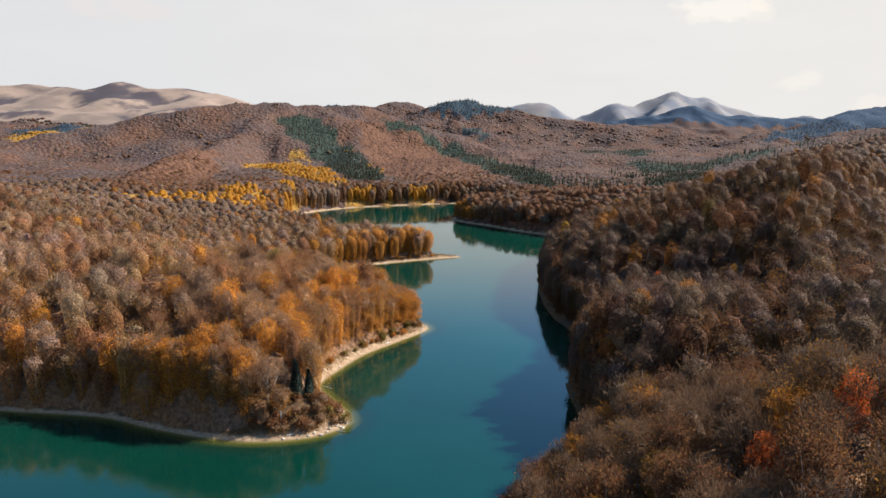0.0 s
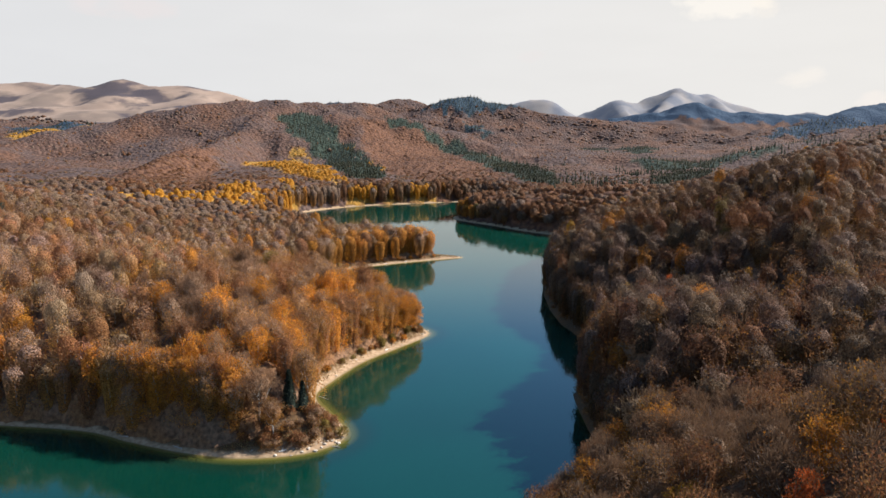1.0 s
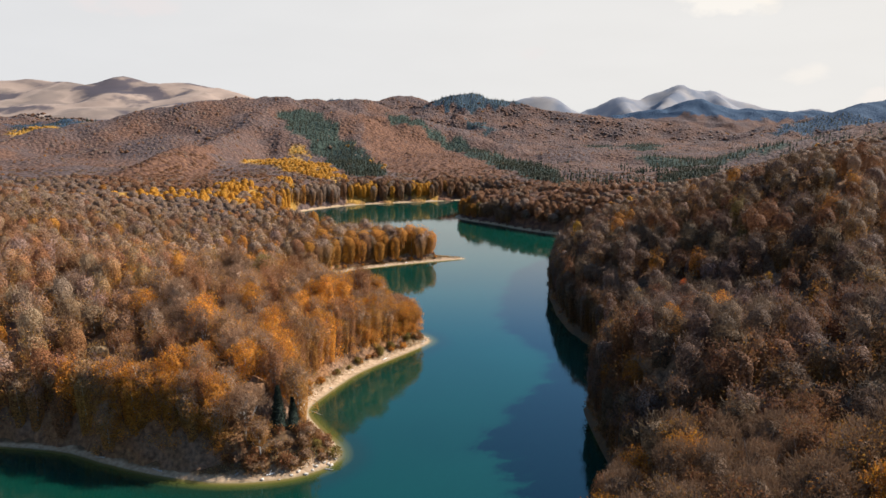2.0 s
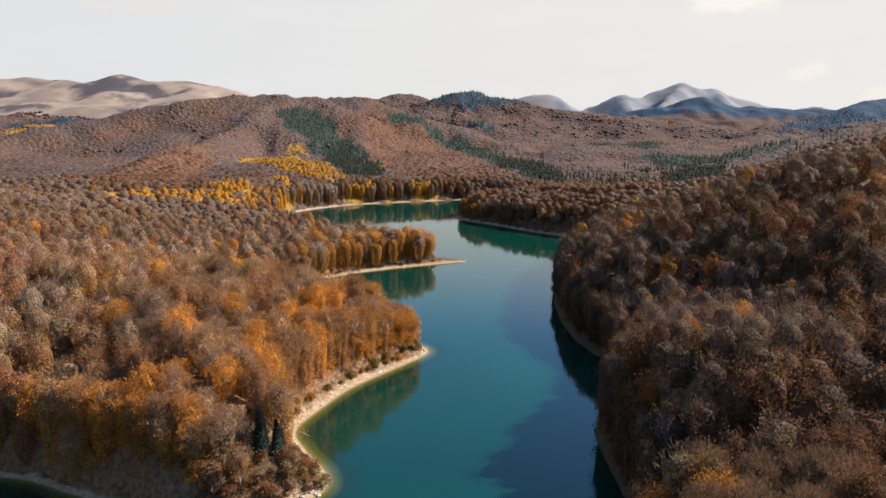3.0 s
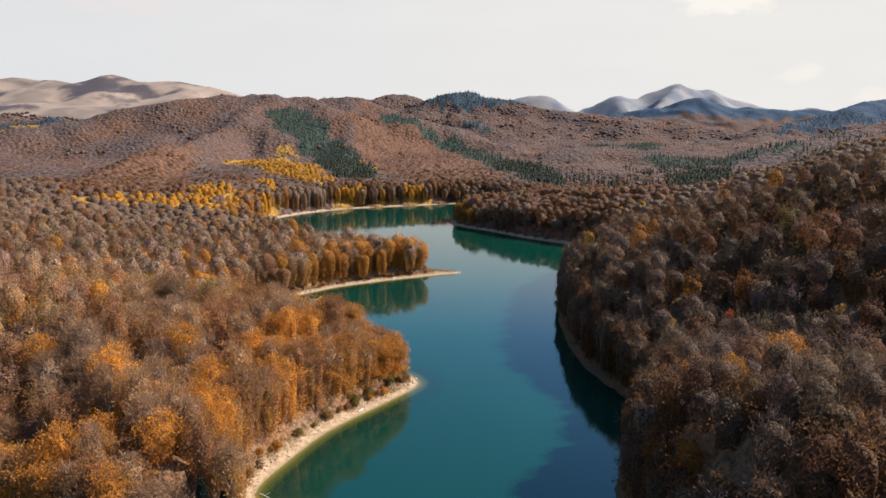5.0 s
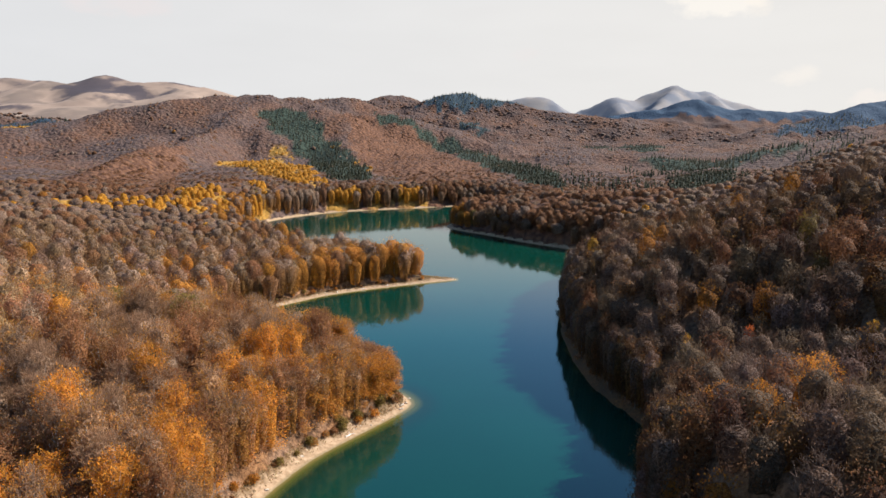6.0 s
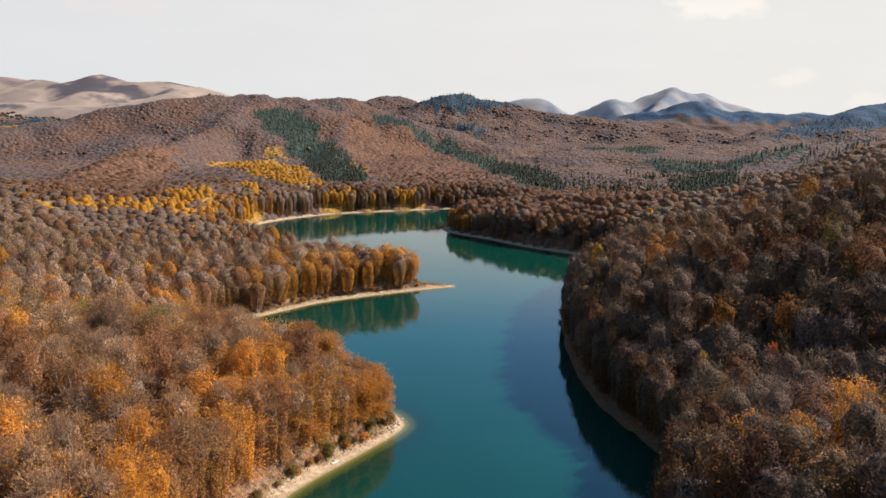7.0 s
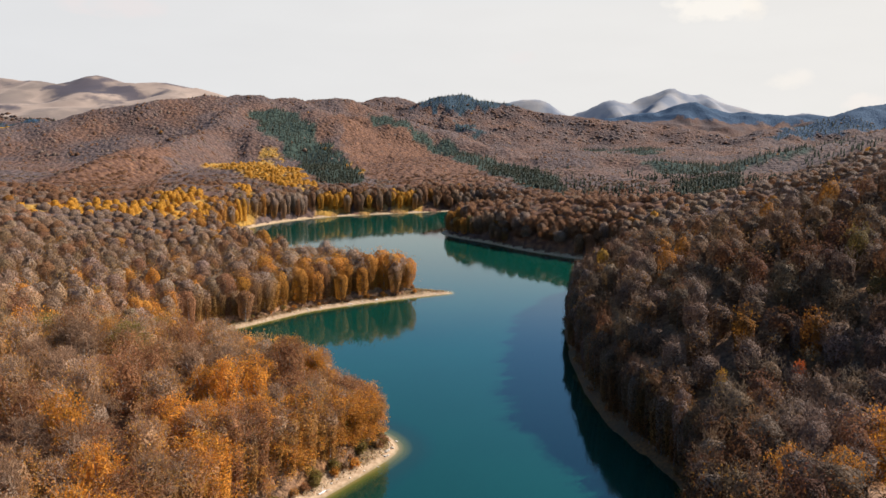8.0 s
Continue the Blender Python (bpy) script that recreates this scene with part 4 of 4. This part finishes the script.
feature_tree("conifer", -36.5, 171, 14.0, 0.5, "slim dark green spruce among beeches near the point", v=1)
feature_tree("conifer", -58, 215, 30, 0.7, "slim dark green spruce among beeches", v=2)
feature_tree("bare", -38, 178, 19, 0.8, "bare tree with a straight white trunk", pale=True, v=0)
feature_tree("bare", -62, 184, 32, 0.8, "bare tree with a straight white trunk", pale=True, v=1)
feature_tree("bare", -55, 190, 31, 0.75, "bare tree with a straight white trunk", pale=True, v=2)
feature_tree("bare", -46, 164, 19, 1.25, "wide bare beech with pale spreading twigs at the point", v=3)
feature_tree("mixed", -42, 161.5, 12, 0.8, "beech with golden lower leaves at the water's edge", v=2)


SHRUBS = {}


def shrub(style, x, y, size, label, group=""):
    if style not in SHRUBS:
        verts, tri, col = crown_shape(900 + len(SHRUBS), style, 420, 8, 2, height=2.4, radius=1.45, fine=0.55, patch=0.68)
        SHRUBS[style] = tri_mesh("foliage", verts, tri, col, FOLIAGE)
        verts, tri, _ = loose(stem_shape(77, 2.2, 5, 4), None)
        SHRUBS[style + "_stem"] = tri_mesh("stem", verts, tri, None, BARK)
    root = new("shrub")
    root.matrix_basis = Matrix.LocRotScale((x, y, ground_at(x, y) - 0.15), Euler((0, 0, x * 3.1)), (size * 1.1, size * 1.1, size))
    for name, key in (("foliage", style), ("stem", style + "_stem")):
        ob = new(name, SHRUBS[key])
        ob.parent = root
    return tagged(root, label, "shrub", group)


shrub("olive", -13.5, 248.5, 1.25, "round yellow-green shrub on the sandy point")
shrub("olive", -18.5, 241, 1.0, "yellow-green shrub at the wood's edge")
shrub("bare", -14.5, 252.5, 1.2, "grey leafless shrub on the sandy point")
shrub("bare", -10.5, 252, 1.0, "grey leafless shrub on the sandy point")
shrub("rust", -12, 256.5, 0.8, "low brown shrub on the sandy point")
shrub("olive", -25.8, 167.2, 1.15, "round green-brown shrub at the tip of the headland")
shrub("bare", -28.5, 165, 0.9, "grey leafless shrub beside pale shore stones")
shrub("rust", -6.5, 402.5, 0.9, "dark low shrub at the end of the tree row")
rng = np.random.default_rng(21)
for k in range(95):
    x, y = rng.uniform(-50, -27), rng.uniform(157, 176)
    d = float(shore_distance(x, y)[0])
    if 2.6 < d < 11:
        shrub(("bare", "bare", "rust", "bare")[k % 4], x, y, rng.uniform(0.7, 1.45), "grey-brown leafless shrub on the headland", "shrubs on the headland")
for k in range(150):
    i = rng.integers(40, 128)
    p, q = SHORE[i], SHORE[i + 1]
    at = p + (q - p) * rng.random()
    n = np.array([-(q - p)[1], (q - p)[0]]) / max(np.hypot(*(q - p)), 1e-6)
    x, y = at + n * rng.uniform(3.0, 5.5)
    if 2.4 < float(shore_distance(x, y)[0]) < 6.5 and np.hypot(x - 6, y - 404) > 12:
        style = ("bare", "rust", "mixed", "olive", "orange", "rust")[k % 6]
        shrub(style, x, y, rng.uniform(0.4, 0.95), {"bare": "grey leafless shrub along the shore", "rust": "brown-leaved shrub along the shore", "mixed": "shrub with orange lower leaves along the shore",
                                                     "olive": "dull green shrub along the shore", "orange": "bright orange shrub along the shore"}[style], "shrubs along the western shore")


for k in range(75):
    i = rng.integers(4 * (len(SHORE_WEST) + len(SHORE_NORTH)) + 8, 4 * (len(SHORE_WEST) + len(SHORE_NORTH)) + 66)
    p, q = SHORE[i], SHORE[i + 1]
    at = p + (q - p) * rng.random()
    n = np.array([-(q - p)[1], (q - p)[0]]) / max(np.hypot(*(q - p)), 1e-6)
    x, y = at + n * rng.uniform(0.9, 2.6)
    if float(shore_distance(x, y)[0]) > 0.6:
        shrub(("bare", "rust", "bare")[k % 3], x, y, rng.uniform(0.8, 1.6), "dark leafless shrub on the steep shaded bank", "shrubs on the steep bank")


def stone_mesh(seed):
    r = np.random.default_rng(seed)
    bm = bmesh.new()
    bmesh.ops.create_icosphere(bm, subdivisions=1, radius=0.5)
    for v in bm.verts:
        v.co = Vector((v.co.x * 1.3, v.co.y, v.co.z * 0.7)) * float(r.uniform(0.75, 1.2))
    me = bpy.data.meshes.new("shore_stone")
    bm.to_mesh(me)
    bm.free()
    me.materials.append(STONE)
    return me


STONES = [stone_mesh(k) for k in range(5)]
for k in range(70):
    i = rng.integers(36, 128)
    if k < 22:
        i = rng.integers(34, 44)
    p, q = SHORE[i], SHORE[i + 1]
    at = p + (q - p) * rng.random()
    n = np.array([-(q - p)[1], (q - p)[0]]) / max(np.hypot(*(q - p)), 1e-6)
    x, y = at + n * rng.uniform(-0.2, 2.6)
    size = rng.uniform(0.4, 1.0)
    ob = new("shore_stone", STONES[k % 5])
    ob.matrix_basis = Matrix.LocRotScale((x, y, ground_at(x, y) + 0.1 * size), Euler((0, 0, rng.uniform(0, 6))), (size,) * 3)
    tagged(ob, "pale weathered stone lying on the sandy shore", "stone", "stones along the shore")


def driftwood(x, y, length, turn, seed):
    r = np.random.default_rng(seed)
    pts = np.array([(0, 0, 0), (length * 0.35, r.uniform(-0.2, 0.2), 0.05), (length * 0.7, r.uniform(-0.3, 0.3), 0.1), (length, r.uniform(-0.3, 0.3), 0.22)])
    tri = [prism(pts, np.array([0.2, 0.17, 0.12, 0.05]), 6, r)]
    tri.append(prism(np.array([pts[1], pts[1] + (0.4, 0.5, 0.35), pts[1] + (0.7, 1.1, 0.6)]), np.array([0.08, 0.05, 0.02]), 4, r))
    verts, faces, _ = loose(np.concatenate(tri), None)
    ob = new("driftwood_log", tri_mesh("driftwood_log", verts, faces, None, PALE_BARK if seed % 2 else BARK))
    ob.matrix_basis = pose(x, y, ground_at(x, y) + 0.12, 0, 0, turn)
    tagged(ob, "bleached driftwood log lying on the sandy shore", "log", "driftwood on the shore")


for k, (x, y, length, turn) in enumerate(((-36.6, 193.5, 4.2, -35), (-20.5, 233.5, 2.6, 40), (-47, 157.6, 2.4, 70), (-40, 158.2, 1.8, 20), (-27.5, 162, 2.2, -20),
                                          (-33, 381, 2.5, 15), (-64, 159.6, 3.0, 160), (-22, 387.5, 2.0, 30), (-80, 165.6, 2.6, 170))):
    driftwood(x, y, length, turn, k)


def shore_grass():
    """Dry grass and dead stems along the wood's edge."""
    r = np.random.default_rng(5)
    n = 26000
    i = r.integers(30, 150, n)
    p, q = SHORE[i], SHORE[(i + 1) % len(SHORE)]
    at = p + (q - p) * r.random((n, 1))
    way = unit(q - p)
    at = at + np.stack([-way[:, 1], way[:, 0]], 1) * (r.uniform(1.6, 6.0, n) ** 1.0)[:, None]
    d = shore_distance(at[:, 0], at[:, 1])
    at, d = at[(d > 1.5) & (d < 6.5)], d[(d > 1.5) & (d < 6.5)]
    at = at[r.random(len(at)) < np.clip((d - 1.0) / 4, 0.05, 1)]
    z = ground_height(at[:, 0], at[:, 1])
    m = len(at)
    base = np.stack([at[:, 0], at[:, 1], z - 0.05], 1)
    up = unit(np.stack([r.normal(size=m) * 0.5, r.normal(size=m) * 0.5, np.ones(m)], 1))
    tri = blades(r, base, up, r.uniform(0.25, 0.8, m), r.uniform(0.10, 0.3, m), np.ones(m, bool))
    colour = np.array([(0.28, 0.20, 0.09), (0.20, 0.13, 0.06), (0.24, 0.19, 0.08), (0.26, 0.12, 0.05)])[r.integers(0, 4, m)] * r.uniform(0.7, 1.3, (m, 1))
    verts, faces, _ = loose(tri, None)
    tagged(new("shore_grass", tri_mesh("shore_grass", verts, faces, colour, FOLIAGE)), "dry straw-coloured grass and dead stems along the shore", "grass", kind="stuff")


shore_grass()
